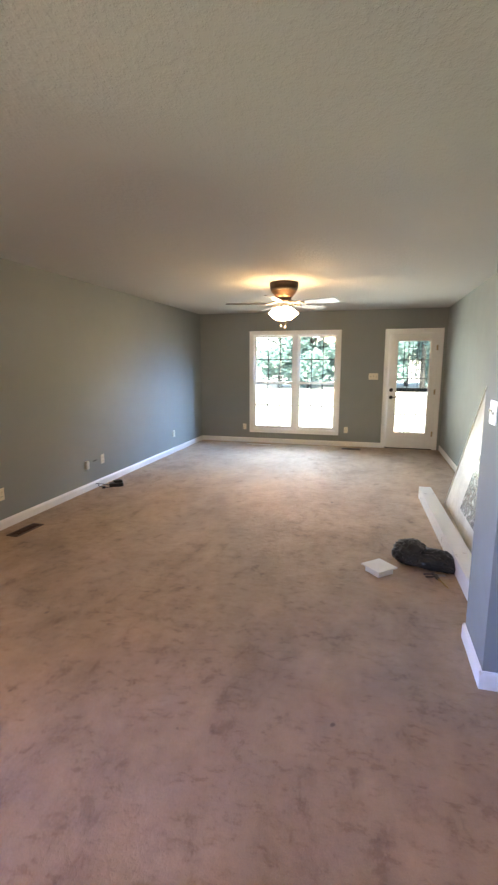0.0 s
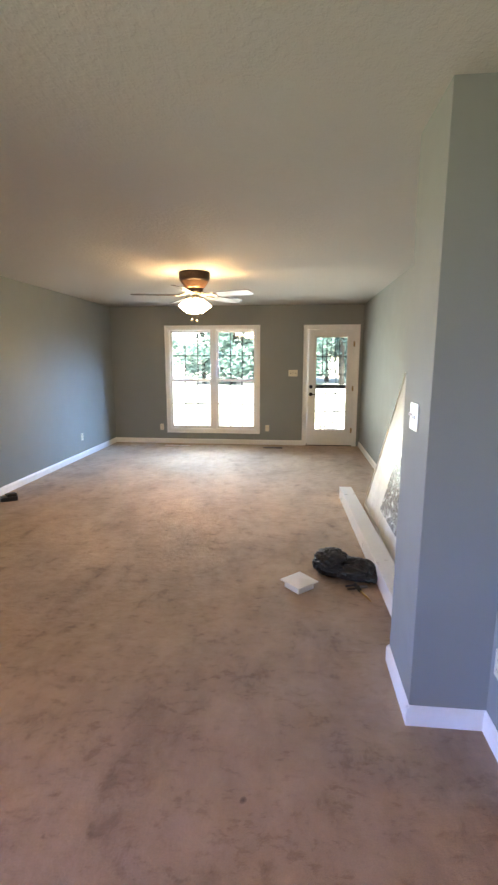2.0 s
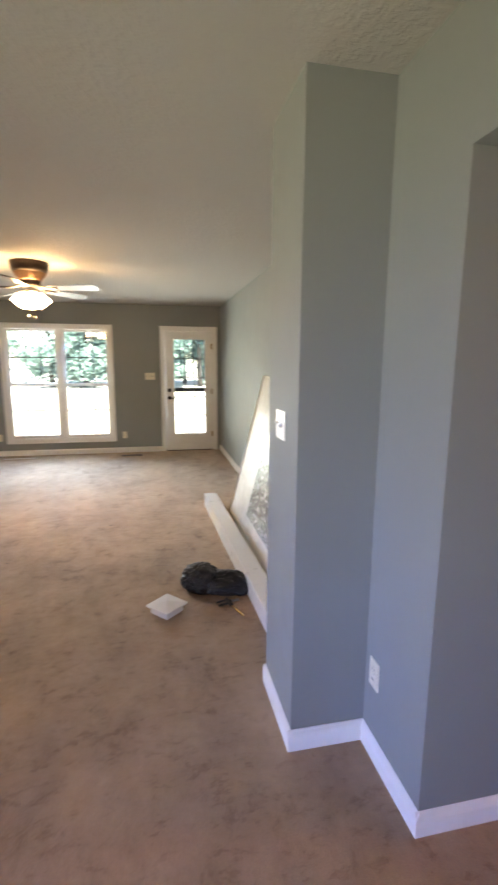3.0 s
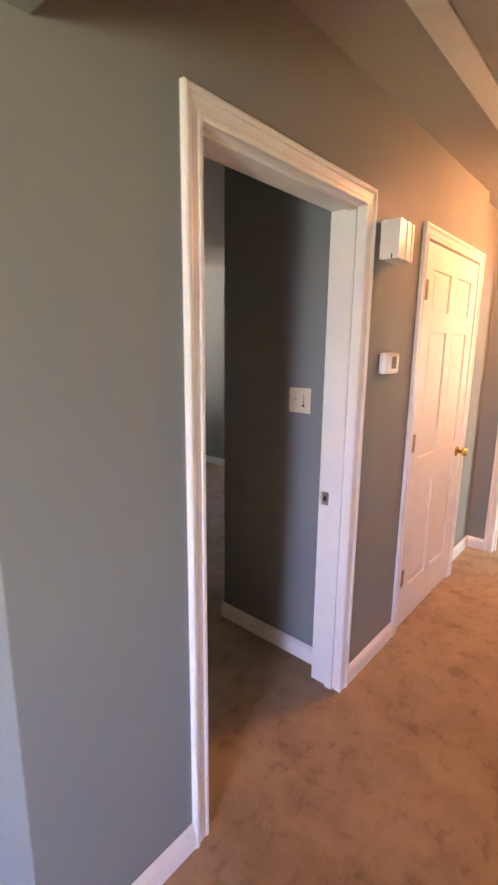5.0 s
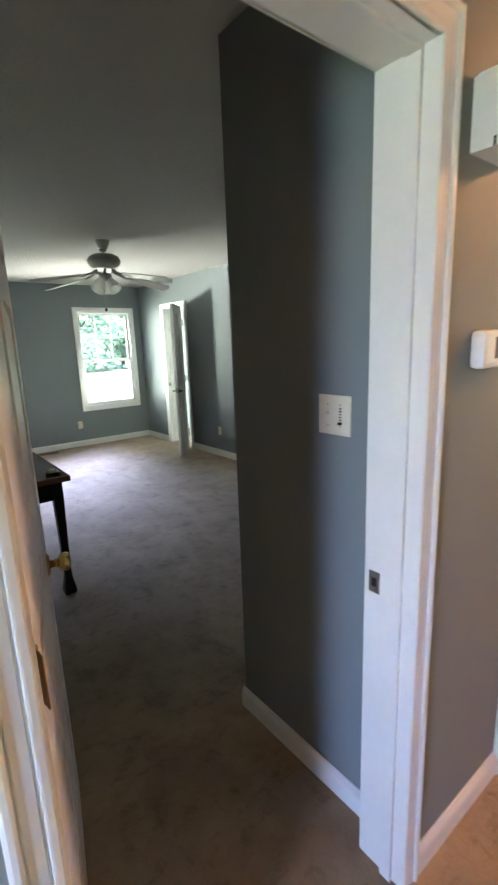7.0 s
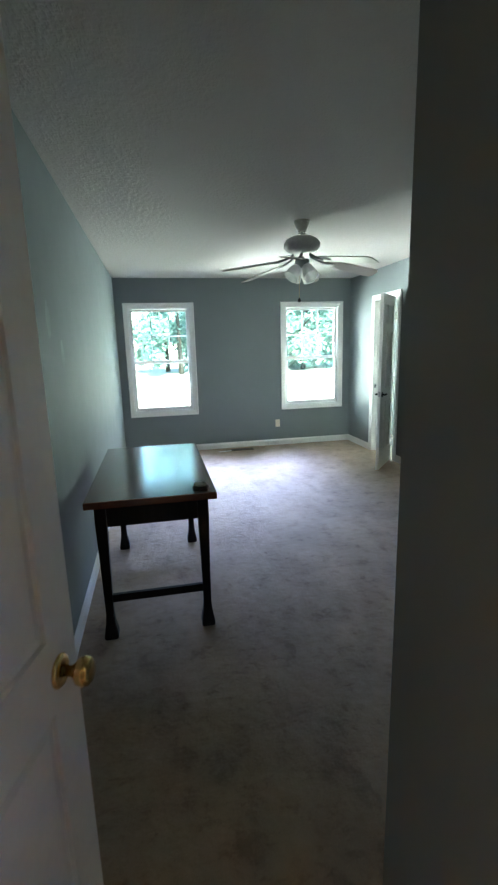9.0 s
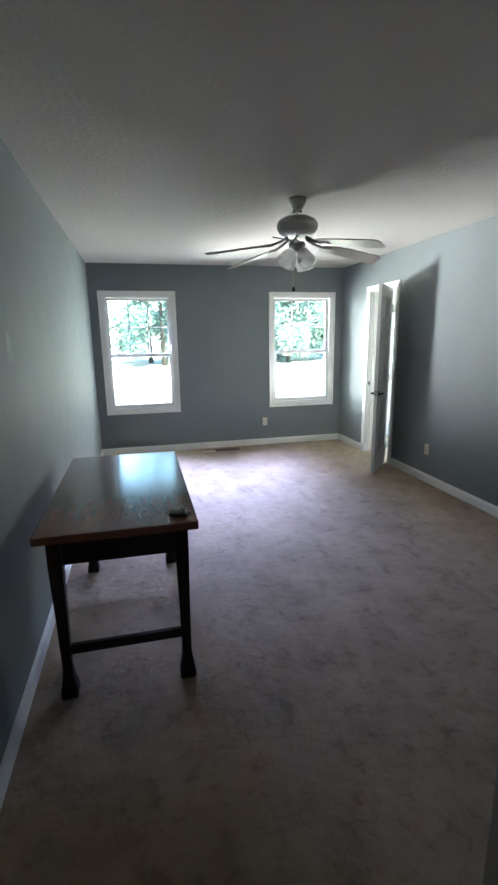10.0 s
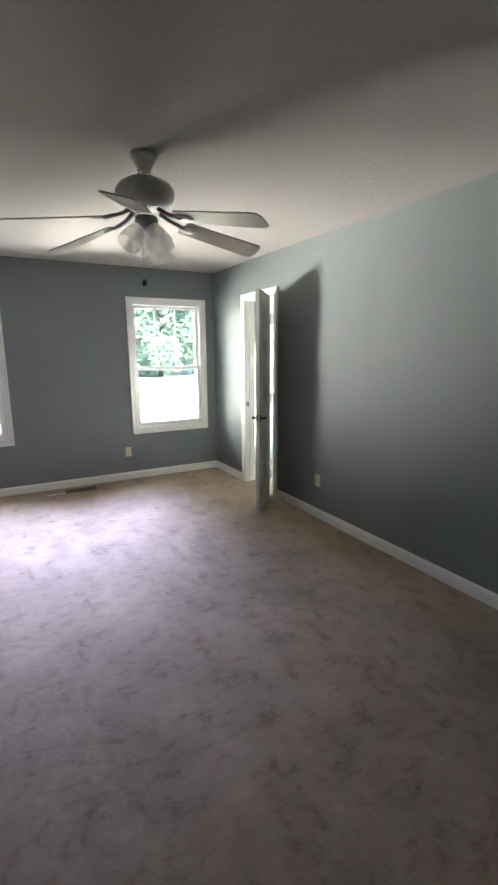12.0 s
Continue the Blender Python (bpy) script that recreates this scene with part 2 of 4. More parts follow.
def plastic_wrap():
    """Clear crumpled film over the white panel, with a dark print showing through low down."""
    m, n, l, b = shader("wrapped_panel_face", 0.26)
    base = ramp(n, l, noise_node(n, l, 3.5, 5, 0.65, (1, 1.4, 0.8), "Object"), ((0.35, (0.72, 0.72, 0.71)), (0.6, (0.85, 0.85, 0.84))))
    l.new(base, b.inputs["Base Color"])
    first = relief(n, l, b, noise_node(n, l, 9, 5, 0.65, (1, 0.8, 1.8), "Object"), 0.7, 0.012)
    relief(n, l, b, noise_node(n, l, 38, 3, 0.6, (1, 1, 1.6), "Object"), 0.35, 0.004, first)
    b.inputs["Coat Weight"].default_value = 0.3
    b.inputs["Coat Roughness"].default_value = 0.06
    return m


def print_face():
    m, n, l, b = shader("print_under_film", 0.14)
    base = ramp(n, l, noise_node(n, l, 16, 5, 0.7, (1, 1, 1.6), "Object"), ((0.4, (0.05, 0.055, 0.06)), (0.52, (0.22, 0.22, 0.22)), (0.66, (0.75, 0.75, 0.74))))
    l.new(base, b.inputs["Base Color"])
    relief(n, l, b, noise_node(n, l, 22, 4, 0.65, (1, 0.9, 1.5), "Object"), 0.7, 0.008)
    return m


def grass_mix():
    m, n, l, b = shader("dry_lawn_and_gravel", 0.95)
    c = ramp(n, l, noise_node(n, l, 0.12, 5, 0.6), ((0.35, (0.30, 0.29, 0.26)), (0.5, (0.34, 0.33, 0.30)), (0.68, (0.20, 0.23, 0.15))))
    f = ramp(n, l, noise_node(n, l, 6, 4, 0.7), ((0.3, (0.75, 0.75, 0.75)), (0.65, (1, 1, 1))))
    l.new(multiply(n, l, c, f), b.inputs["Base Color"])
    relief(n, l, b, noise_node(n, l, 18, 4), 0.6, 0.04)
    return m


M_GROUND = grass_mix()
M_WRAP = plastic_wrap()
M_PRINT = print_face()

# ---- mesh helpers ----


def box(bm, x0, x1, y0, y1, z0, z1, bevel=0.0):
    res = bmesh.ops.create_cube(bm, size=1.0)
    vs = res["verts"]
    bmesh.ops.scale(bm, vec=(x1 - x0, y1 - y0, z1 - z0), verts=vs)
    bmesh.ops.translate(bm, vec=((x0 + x1) / 2, (y0 + y1) / 2, (z0 + z1) / 2), verts=vs)
    if bevel:
        es = list({e for v in vs for e in v.link_edges})
        bmesh.ops.bevel(bm, geom=es, offset=bevel, segments=2, affect="EDGES", profile=0.6)
    return bm


def boxes(*dims, bevel=0.0):
    bm = bmesh.new()
    for d in dims:
        box(bm, *d, bevel=bevel)
    return bm


def lathe(profile, steps=32, bm=None, m=None):
    """A turned body about z from (radius, height) pairs."""
    bm = bm or bmesh.new()
    rings = []
    for r, z in profile:
        if r < 1e-6:
            rings.append([bm.verts.new((0, 0, z))])
        else:
            rings.append([bm.verts.new((r * math.cos(2 * math.pi * i / steps), r * math.sin(2 * math.pi * i / steps), z)) for i in range(steps)])
    for a, b in zip(rings, rings[1:]):
        for i in range(steps):
            j = (i + 1) % steps
            q = [a[i % len(a)], a[j % len(a)], b[j % len(b)], b[i % len(b)]]
            q = list(dict.fromkeys(q))
            if len(q) > 2:
                f = bm.faces.new(q)
                f.smooth = True
    if m is not None:
        bmesh.ops.transform(bm, matrix=m, verts=[v for r in rings for v in r])
    return bm


def tube(points, radius, steps=8, bm=None):
    """A round rod along a line of points."""
    bm = bm or bmesh.new()
    pts = [Vector(p) for p in points]
    rings = []
    for i, p in enumerate(pts):
        d = (pts[min(i + 1, len(pts) - 1)] - pts[max(i - 1, 0)]).normalized()
        side = d.cross(Vector((0, 0, 1)))
        if side.length < 0.05:
            side = d.cross(Vector((1, 0, 0)))
        side.normalize()
        up = side.cross(d)
        r = radius[i] if isinstance(radius, (list, tuple)) else radius
        rings.append([bm.verts.new(p + r * (math.cos(a) * side + math.sin(a) * up)) for a in (2 * math.pi * k / steps for k in range(steps))])
    for a, b in zip(rings, rings[1:]):
        for k in range(steps):
            f = bm.faces.new((a[k], a[(k + 1) % steps], b[(k + 1) % steps], b[k]))
            f.smooth = True
    bm.faces.new(rings[0])
    bm.faces.new(rings[-1][::-1])
    return bm


def moved(bm, m):
    bmesh.ops.transform(bm, matrix=m, verts=bm.verts[:])
    return bm


def mesh_of(name, bm, material):
    bmesh.ops.recalc_face_normals(bm, faces=bm.faces[:])
    me = bpy.data.meshes.new(name)
    bm.to_mesh(me)
    bm.free()
    me.materials.append(material)
    return me


def part(name, bm, material, parent, label=""):
    ob = new(name, mesh_of(name, bm, material))
    ob.parent = parent
    return tagged(ob, label)


def again(name, ob, parent, m):
    """A further part on the same mesh."""
    o = new(name, ob.data)
    o.parent = parent
    o.matrix_basis = m
    return o


def thing(name, m, label, category, group="", kind=""):
    ob = new(name)
    ob.empty_display_size = 0.1
    ob.matrix_basis = m
    return tagged(ob, label, category, group, kind)


def setting(name, bm, material, label="", category=""):
    return tagged(new(name, mesh_of(name, bm, material)), label, category, kind="structure")


def wall(name, axis, a0, a1, b0, b1, z0, z1, openings, material, label):
    """A wall along axis from a0 to a1, b0 to b1 thick, with openings (from, to, sill, head) through it."""
    bm = bmesh.new()
    cuts = sorted({a0, a1, *(v for o in openings for v in o[:2])})
    for u0, u1 in zip(cuts, cuts[1:]):
        mid = (u0 + u1) / 2
        spans, z = [], z0
        for o in sorted((o for o in openings if o[0] < mid < o[1]), key=lambda o: o[2]):
            spans.append((z, o[2]))
            z = o[3]
        spans.append((z, z1))
        for s0, s1 in spans:
            if s1 - s0 > 1e-4:
                if axis == "x":
                    box(bm, u0, u1, b0, b1, s0, s1)
                else:
                    box(bm, b0, b1, u0, u1, s0, s1)
    bmesh.ops.remove_doubles(bm, verts=bm.verts[:], dist=1e-5)
    return setting(name, bm, material, label, "wall")


def rough(o):
    """The hole in the wall for a lined opening."""
    return (o[0] - 0.019, o[1] + 0.019, o[2], o[3] + 0.019)


BASE = [(0.0, 0.0), (0.014, 0.0), (0.014, 0.062), (0.011, 0.072), (0.006, 0.080), (0.004, 0.086), (0.0, 0.088)]


def skirting(*runs):
    """One baseboard for each run (x0, y0, x1, y1); the room lies to the left of the way from start to end."""
    for x0, y0, x1, y1 in runs:
        a, b = Vector((x0, y0, 0)), Vector((x1, y1, 0))
        d = (b - a).normalized()
        side = Vector((-d.y, d.x, 0))
        bm = bmesh.new()
        rows = [[bm.verts.new(p + side * t + Vector((0, 0, h))) for t, h in BASE] for p in (a, b)]
        for k in range(len(BASE) - 1):
            bm.faces.new((rows[0][k], rows[1][k], rows[1][k + 1], rows[0][k + 1]))
        for r in rows:
            bm.faces.new(r)
        setting("baseboard", bm, M_TRIM, "white painted baseboard along the carpet", "baseboard")


CASING = [(0.0, 0.0), (0.0, 0.008), (0.003, 0.012), (0.011, 0.013), (0.014, 0.0125), (0.0155, 0.008), (0.018, 0.008), (0.0195, 0.010), (0.032, 0.011), (0.040, 0.013), (0.0415, 0.0105), (0.0435, 0.0105), (0.045, 0.016), (0.050, 0.019), (0.057, 0.019), (0.062, 0.015), (0.062, 0.0)]


def casing_mesh(u0, u1, z0, z1, place, closed=False, grow=1.0):
    """A mitred moulded frame round an opening; place(u, h, z) lays it on its wall, h out of the wall."""
    bm = bmesh.new()
    rows = []
    for d, h in CASING:
        d *= grow
        bottom = z0 - d if closed else z0
        rows.append([bm.verts.new(place(u, h, z)) for u, z in ((u0 - d, bottom), (u0 - d, z1 + d), (u1 + d, z1 + d), (u1 + d, bottom))])
    n = 4 if closed else 3
    for a, b in zip(rows, rows[1:]):
        for k in range(n):
            j = (k + 1) % 4
            bm.faces.new((a[k], a[j], b[j], b[k]))
    return bm


# ---- the rooms ----
H = 2.44
W_X, E_X, N_Y = -3.20, 1.25, 8.505
STUB_X, STUB_Y, STUB_B = 0.605, 2.140, 2.545
RET_X, HALL_Y, END_X = 0.915, 1.736, 4.33
BED_W, BED_E, BED_N, ALC_X, ALC_Y, BED_S = 1.378, 4.803, 8.390, 2.338, 2.535, 1.868
S_Y, HALL_S = -3.3, 0.55
OUT_N, OUT_BED = N_Y + 0.16, BED_N + 0.16
LIV_WIN = (-2.153, -0.574, 0.258, 2.045)
LIV_DOOR = (0.300, 1.137, 0.0, 2.045)
BED_WIN = ((1.546, 2.389, 0.60, 2.053), (3.773, 4.619, 0.60, 2.053))
DOOR_B = (1.438, 2.252, 0.0, 2.04)
CLOSET = (2.865, 3.684, 0.0, 2.032)
BATH = (6.980, 7.587, 0.0, 2.04)
SIDE_WIN = (-0.5, 0.7, 0.0, 1.6)
ROOM_X = 8.75

setting("floor", boxes((W_X - 0.15, ROOM_X + 0.15, S_Y - 0.15, OUT_N, -0.12, 0.0)), M_CARPET, "worn beige cut-pile carpet with dark trodden smudges", "carpet")
setting("ceiling", boxes((W_X - 0.15, ROOM_X + 0.15, S_Y - 0.15, OUT_N, H, H + 0.12)), M_CEIL, "white knock-down textured plaster ceiling", "ceiling")
wall("wall_west", "y", S_Y, N_Y, W_X - 0.15, W_X, 0, H, [SIDE_WIN], M_WALL, "grey-green painted wall of the living room")
wall("wall_north", "x", W_X - 0.15, E_X + 0.1, N_Y, OUT_N, 0, H, [LIV_WIN, LIV_DOOR], M_WALL, "grey-green painted wall with a double window and a door")
wall("wall_bed_north", "x", E_X + 0.1, BED_E + 0.12, BED_N, OUT_BED, 0, H, BED_WIN, M_BEDWALL, "blue-grey painted bedroom wall with two windows")
# both south openings are added out of view to let fill light in
wall("wall_south", "x", W_X - 0.15, ROOM_X + 0.15, S_Y - 0.15, S_Y, 0, H, [(-1.2, -0.4, 1.05, 2.0), (5.6, 8.0, 0.5, 2.1)], M_WALL, "grey-green painted wall")
wall("wall_east", "y", STUB_B, N_Y, E_X, E_X + 0.10, 0, H, [], M_WALL, "grey-green painted wall of the living room")
wall("wall_bed_west", "y", BED_S, BED_N, E_X + 0.10, BED_W, 0, H, [], M_BEDWALL, "blue-grey painted bedroom wall with filler patches")
wall("wall_stub", "x", STUB_X, E_X + 0.10, STUB_Y, STUB_B, 0, H, [], M_WALL, "short grey-green painted wall end")
wall("wall_return", "x", RET_X, E_X + 0.10, HALL_Y, STUB_Y, 0, H, [], M_WALL, "grey-green painted wall return")
wall("wall_hall", "x", E_X + 0.10, CLOSET[1] + 0.08, HALL_Y, BED_S, 0, H, [rough(DOOR_B), rough(CLOSET)], M_WALL, "grey-green painted hall wall with two doors")
wall("wall_hall_end", "x", CLOSET[1] + 0.08, END_X, 1.79, BED_S, 0, H, [], M_WALL, "grey-green painted hall wall")
wall("wall_end", "y", HALL_S - 0.12, 4.0, END_X, END_X + 0.12, 0, H, [rough((0.77, 1.600, 0, 2.03))], M_WALL, "grey-green painted end wall of the hall with a doorway")
wall("wall_alcove", "y", BED_S, ALC_Y - 0.12, ALC_X, ALC_X + 0.12, 0, H, [], M_BEDWALL, "blue-grey painted alcove wall")
wall("wall_bed_south", "x", ALC_X, BED_E, ALC_Y - 0.12, ALC_Y, 0, H, [], M_BEDWALL, "blue-grey painted bedroom wall")
wall("wall_bed_east", "y", ALC_Y - 0.12, BED_N, BED_E, BED_E + 0.12, 0, H, [rough(BATH)], M_BEDWALL, "blue-grey painted bedroom wall with a door")
wall("wall_header", "y", HALL_S, HALL_Y, RET_X, RET_X + 0.135, 2.07, H, [], M_WALL, "grey-green painted header over the hall opening")
wall("wall_dining_east", "y", S_Y, HALL_S, RET_X, RET_X + 0.135, 0, H, [], M_WALL, "grey-green painted wall beside the hall")
wall("wall_hall_south", "x", RET_X + 0.135, END_X, HALL_S - 0.12, HALL_S, 0, H, [], M_WALL, "grey-green painted hall wall")
wall("wall_far_room", "y", S_Y, OUT_N, ROOM_X, ROOM_X + 0.15, 0, H, [(-0.6, 1.2, 0.6, 2.05)], M_BEDWALL, "blue-grey painted wall of the room beyond")
# close white walls and unseen north opening, added to brighten the door gap
wall("wall_closet_east", "y", 4.0, OUT_N, 5.62, 5.74, 0, H, [], M_TRIM, "white painted wall of the side room")
wall("wall_closet_north", "x", BED_E + 0.12, 5.62, N_Y, OUT_N, 0, H, [(5.02, 5.56, 0.1, 2.3)], M_TRIM, "white painted wall of the side room")
wall("wall_far_room_north", "x", END_X + 0.12, ROOM_X, 3.9, 4.0, 0, H, [], M_BEDWALL, "blue-grey painted wall of the room beyond")
wall("wall_bath_back", "y", 5.6, N_Y, 6.6, 6.7, 0, H, [], M_BEDWALL, "blue-grey painted wall of the side room")
wall("wall_bath_side", "x", BED_E + 0.12, 6.6, 5.6, 5.7, 0, H, [], M_BEDWALL, "blue-grey painted wall of the side room")
wall("wall_bath_north", "x", 5.74, 6.7, N_Y, OUT_N, 0, H, [(5.8, 6.4, 1.1, 2.0)], M_BEDWALL, "blue-grey painted wall of the side room")
# unseen; the 3 m south overhang is added to keep direct sun out
setting("roof", boxes((W_X - 0.6, ROOM_X + 0.6, S_Y - 3.0, OUT_N + 0.75, H + 0.14, H + 0.34)), M_ROOF, "unseen dark shingled roof, its deep south overhang added to block the sun", "roof")

skirting((W_X, N_Y, W_X, SIDE_WIN[1] + 0.05), (0.25, N_Y, W_X, N_Y), (E_X, STUB_B, E_X, N_Y), (STUB_X - 0.0138, STUB_B, E_X, STUB_B),
         (STUB_X, STUB_Y - 0.0138, STUB_X, STUB_B + 0.0136), (RET_X, STUB_Y, STUB_X - 0.0136, STUB_Y), (RET_X, HALL_Y - 0.0138, RET_X, STUB_Y), (DOOR_B[0] - 0.062, HALL_Y, RET_X - 0.0136, HALL_Y),
         (CLOSET[0] - 0.062, HALL_Y, DOOR_B[1] + 0.062, HALL_Y), (CLOSET[1] + 0.08, HALL_Y, CLOSET[1] + 0.062, HALL_Y), (END_X, 1.79, CLOSET[1] + 0.08, 1.79), (END_X, 1.662, END_X, 1.79),
         (BED_W, BED_N, BED_W, BED_S), (BED_E, BED_N, BED_W, BED_N), (BED_E, BATH[1] + 0.072, BED_E, BED_N), (BED_E, ALC_Y, BED_E, BATH[0] - 0.072),
         (ALC_X - 0.0136, ALC_Y, BED_E, ALC_Y), (ALC_X, BED_S, ALC_X, ALC_Y + 0.0138), (ROOM_X, S_Y, ROOM_X, 3.9), (RET_X, S_Y, RET_X, HALL_S), (RET_X + 0.135, HALL_S, END_X, HALL_S))

# ---- daylight through the unseen glazed opening beside the dining end, and its lamp ----
DAY = (0.24, 0.37, 1.0)
GRASS = (0.92, 1.0, 0.72)


def opening_light(name, power, color, at, target, width, height, spread):
    """Light of the sky or of the sunlit ground that enters through one glazed opening."""
    ob = lamp(name, "AREA", power, color, look(at, target), width, height)
    ob.data.spread = radians(spread)


opening_light("side_window_sky", 0.98, DAY, (W_X - 0.03, -0.1, 0.6), (0.95, 2.0, 0.45), 0.7, 0.7, 42)
# added fill from an unseen south opening, lifts the hall wall and near floor
opening_light("south_fill_light", 0.24, (0.66, 0.78, 1.0), (-0.8, S_Y - 0.03, 1.5), (0.4, 2.0, 0.7), 0.75, 0.9, 110)
opening_light("side_window_ground", 0.4, GRASS, (W_X - 0.03, 0.0, 0.6), (0.8, 2.0, 2.0), 0.5, 0.8, 45)
# sky above the trees enters downwards through the upper sashes, light off the sunlit ground upwards through the lower ones
BEDSKY, GROUNDLIGHT = (0.40, 0.46, 1.0), (1.0, 0.97, 0.88)
for x, w, z, h, power, color, target, spread in (
        (-1.76, 0.72, 1.52, 0.75, 4.1, (0.46, 0.66, 1.0), (-0.9, 6.8, 0.0), 70), (-0.94, 0.67, 1.52, 0.75, 2.6, (0.28, 0.52, 1.0), (-3.1, 7.0, 0.3), 60),
        (-1.76, 0.72, 0.72, 0.85, 1.2, GROUNDLIGHT, (-0.6, 6.4, 2.0), 120), (-0.94, 0.67, 0.72, 0.85, 2.2, (0.88, 1.0, 1.0), (1.2, 6.4, 1.6), 80),
        (1.968, 0.78, 1.62, 0.65, 2.5, BEDSKY, (2.5, 6.75, 0.0), 54), (4.196, 0.78, 1.62, 0.65, 2.3, BEDSKY, (3.0, 6.95, 0.0), 48),
        (1.968, 0.78, 0.98, 0.70, 2.8, (0.96, 0.91, 1.0), (5.0, 6.0, 2.6), 58), (4.196, 0.78, 0.98, 0.70, 2.1, (0.94, 0.95, 1.0), (1.4, 7.4, 1.4), 84),
        # extra lamp across both sashes, added to brighten the east wall's north end
        (4.196, 0.78, 1.30, 1.30, 1.3, (0.95, 0.93, 1.0), (4.85, 7.75, 1.3), 70)):
    opening_light("window_daylight", power, color, (x, (OUT_N if x < E_X else OUT_BED) + 0.05, z), target, w, h, spread)
# added lamp in the unseen side room opening, brightens jamb and door gap
opening_light("side_room_fill", 1.6, (0.85, 0.92, 1.0), (5.29, OUT_N + 0.05, 1.2), (4.86, 6.9, 1.1), 0.5, 2.1, 100)
# added fill in the far room's unseen south opening
lamp("far_room_fill", "AREA", 14.0, (0.62, 0.78, 1.0), look((6.8, S_Y - 0.03, 1.3), (6.8, 0, 1.2)), 2.35, 1.55)


def lay_y(y, out):
    """Places a casing on a wall of constant y; out is the way into the room."""
    return lambda u, h, z: (u, y + out * h, z)


def lay_x(x, out):
    return lambda u, h, z: (x + out * h, u, z)


def lining(u0, u1, z1, d0, d1, axis, stop, side=1):
    """The jambs and head inside a door opening, with a stop; d0 to d1 through the wall."""
    bm = bmesh.new()
    t = 0.004
    m = (d0 + d1) / 2 + stop
    for a0, a1, z0, zz in ((u0, u0 + 0.019, 0, z1), (u1 - 0.019, u1, 0, z1), (u0 + 0.019, u1 - 0.019, z1 - 0.019, z1)):
        if axis == "x":
            box(bm, a0, a1, d0 - t, d1 + t, z0, zz)
        else:
            box(bm, d0 - t, d1 + t, a0, a1, z0, zz)
    for a0, a1, z0, zz in ((u0 + 0.019, u0 + 0.030, 0, z1 - 0.019), (u1 - 0.030, u1 - 0.019, 0, z1 - 0.019), (u0 + 0.030, u1 - 0.030, z1 - 0.030, z1 - 0.019)):
        if axis == "x":
            box(bm, a0, a1, m - 0.017, m + 0.017, z0, zz)
        else:
            box(bm, m - 0.017, m + 0.017, a0, a1, z0, zz)
    return bm


def trim(bm, label):
    return setting("trim", bm, M_TRIM, label, "door trim")


# bedroom door frame
trim(casing_mesh(DOOR_B[0], DOOR_B[1], 0, DOOR_B[3], lay_y(HALL_Y, -1)), "white moulded door casing in the hall")
trim(casing_mesh(DOOR_B[0] - 0.0, DOOR_B[1], 0, DOOR_B[3], lay_y(BED_S, 1), grow=0.9), "white moulded door casing on the bedroom side")
jamb = trim(lining(DOOR_B[0] - 0.019, DOOR_B[1] + 0.019, DOOR_B[3] + 0.019, HALL_Y, BED_S, "x", -0.02), "white painted door jamb, chipped at the foot")
# closet door frame
trim(casing_mesh(CLOSET[0], CLOSET[1], 0, CLOSET[3], lay_y(HALL_Y, -1)), "white moulded casing round the closet door")
trim(lining(CLOSET[0] - 0.019, CLOSET[1] + 0.019, CLOSET[3] + 0.019, HALL_Y, BED_S, "x", 0.03), "white painted closet door jamb")
# doorway at the end of the hall
trim(casing_mesh(0.77, 1.600, 0, 2.03, lay_x(END_X, -1)), "white moulded casing round the doorway at the hall end")
trim(lining(0.77 - 0.019, 1.600 + 0.019, 2.03 + 0.019, END_X, END_X + 0.12, "y", 0.0), "white painted jamb of the doorway")
# side room door frame
trim(casing_mesh(BATH[0], BATH[1], 0, BATH[3], lay_x(BED_E, -1), grow=1.15), "white moulded casing round the side room door")
trim(lining(BATH[0] - 0.019, BATH[1] + 0.019, BATH[3] + 0.019, BED_E, BED_E + 0.12, "y", 0.01), "white painted jamb of the side room door")
# front door frame
trim(casing_mesh(LIV_DOOR[0], LIV_DOOR[1], 0, LIV_DOOR[3], lay_y(N_Y, -1), grow=0.95), "white moulded casing round the glazed door")
trim(lining(LIV_DOOR[0] - 0.001, LIV_DOOR[1] + 0.001, LIV_DOOR[3] + 0.001, N_Y, OUT_N, "x", 0.045), "white painted jamb of the glazed door")


def strike_plate(x, y, z, facing, label):
    """A latch plate let into a jamb; facing -1 looks towards -x, as seen across the opening."""
    ob = thing("strike_plate", Matrix.Translation((x, y, z)), label, "strike plate")
    part("plate", boxes((-0.0015, 0.0015, -0.016, 0.016, -0.029, 0.029), bevel=0.001), M_STEEL, ob)
    part("latch_hole", boxes((-0.0025, 0.0025, -0.007, 0.007, -0.012, 0.012)), M_DARK, ob)
    for s in (-1, 1):
        part("screw", lathe(((0, 0.0026), (0.003, 0.0024), (0.0035, 0.001)), 10, m=pose(facing * 0.0, 0, s * 0.022, 0, 90 * facing, 0)), M_STEEL, ob)
    return ob


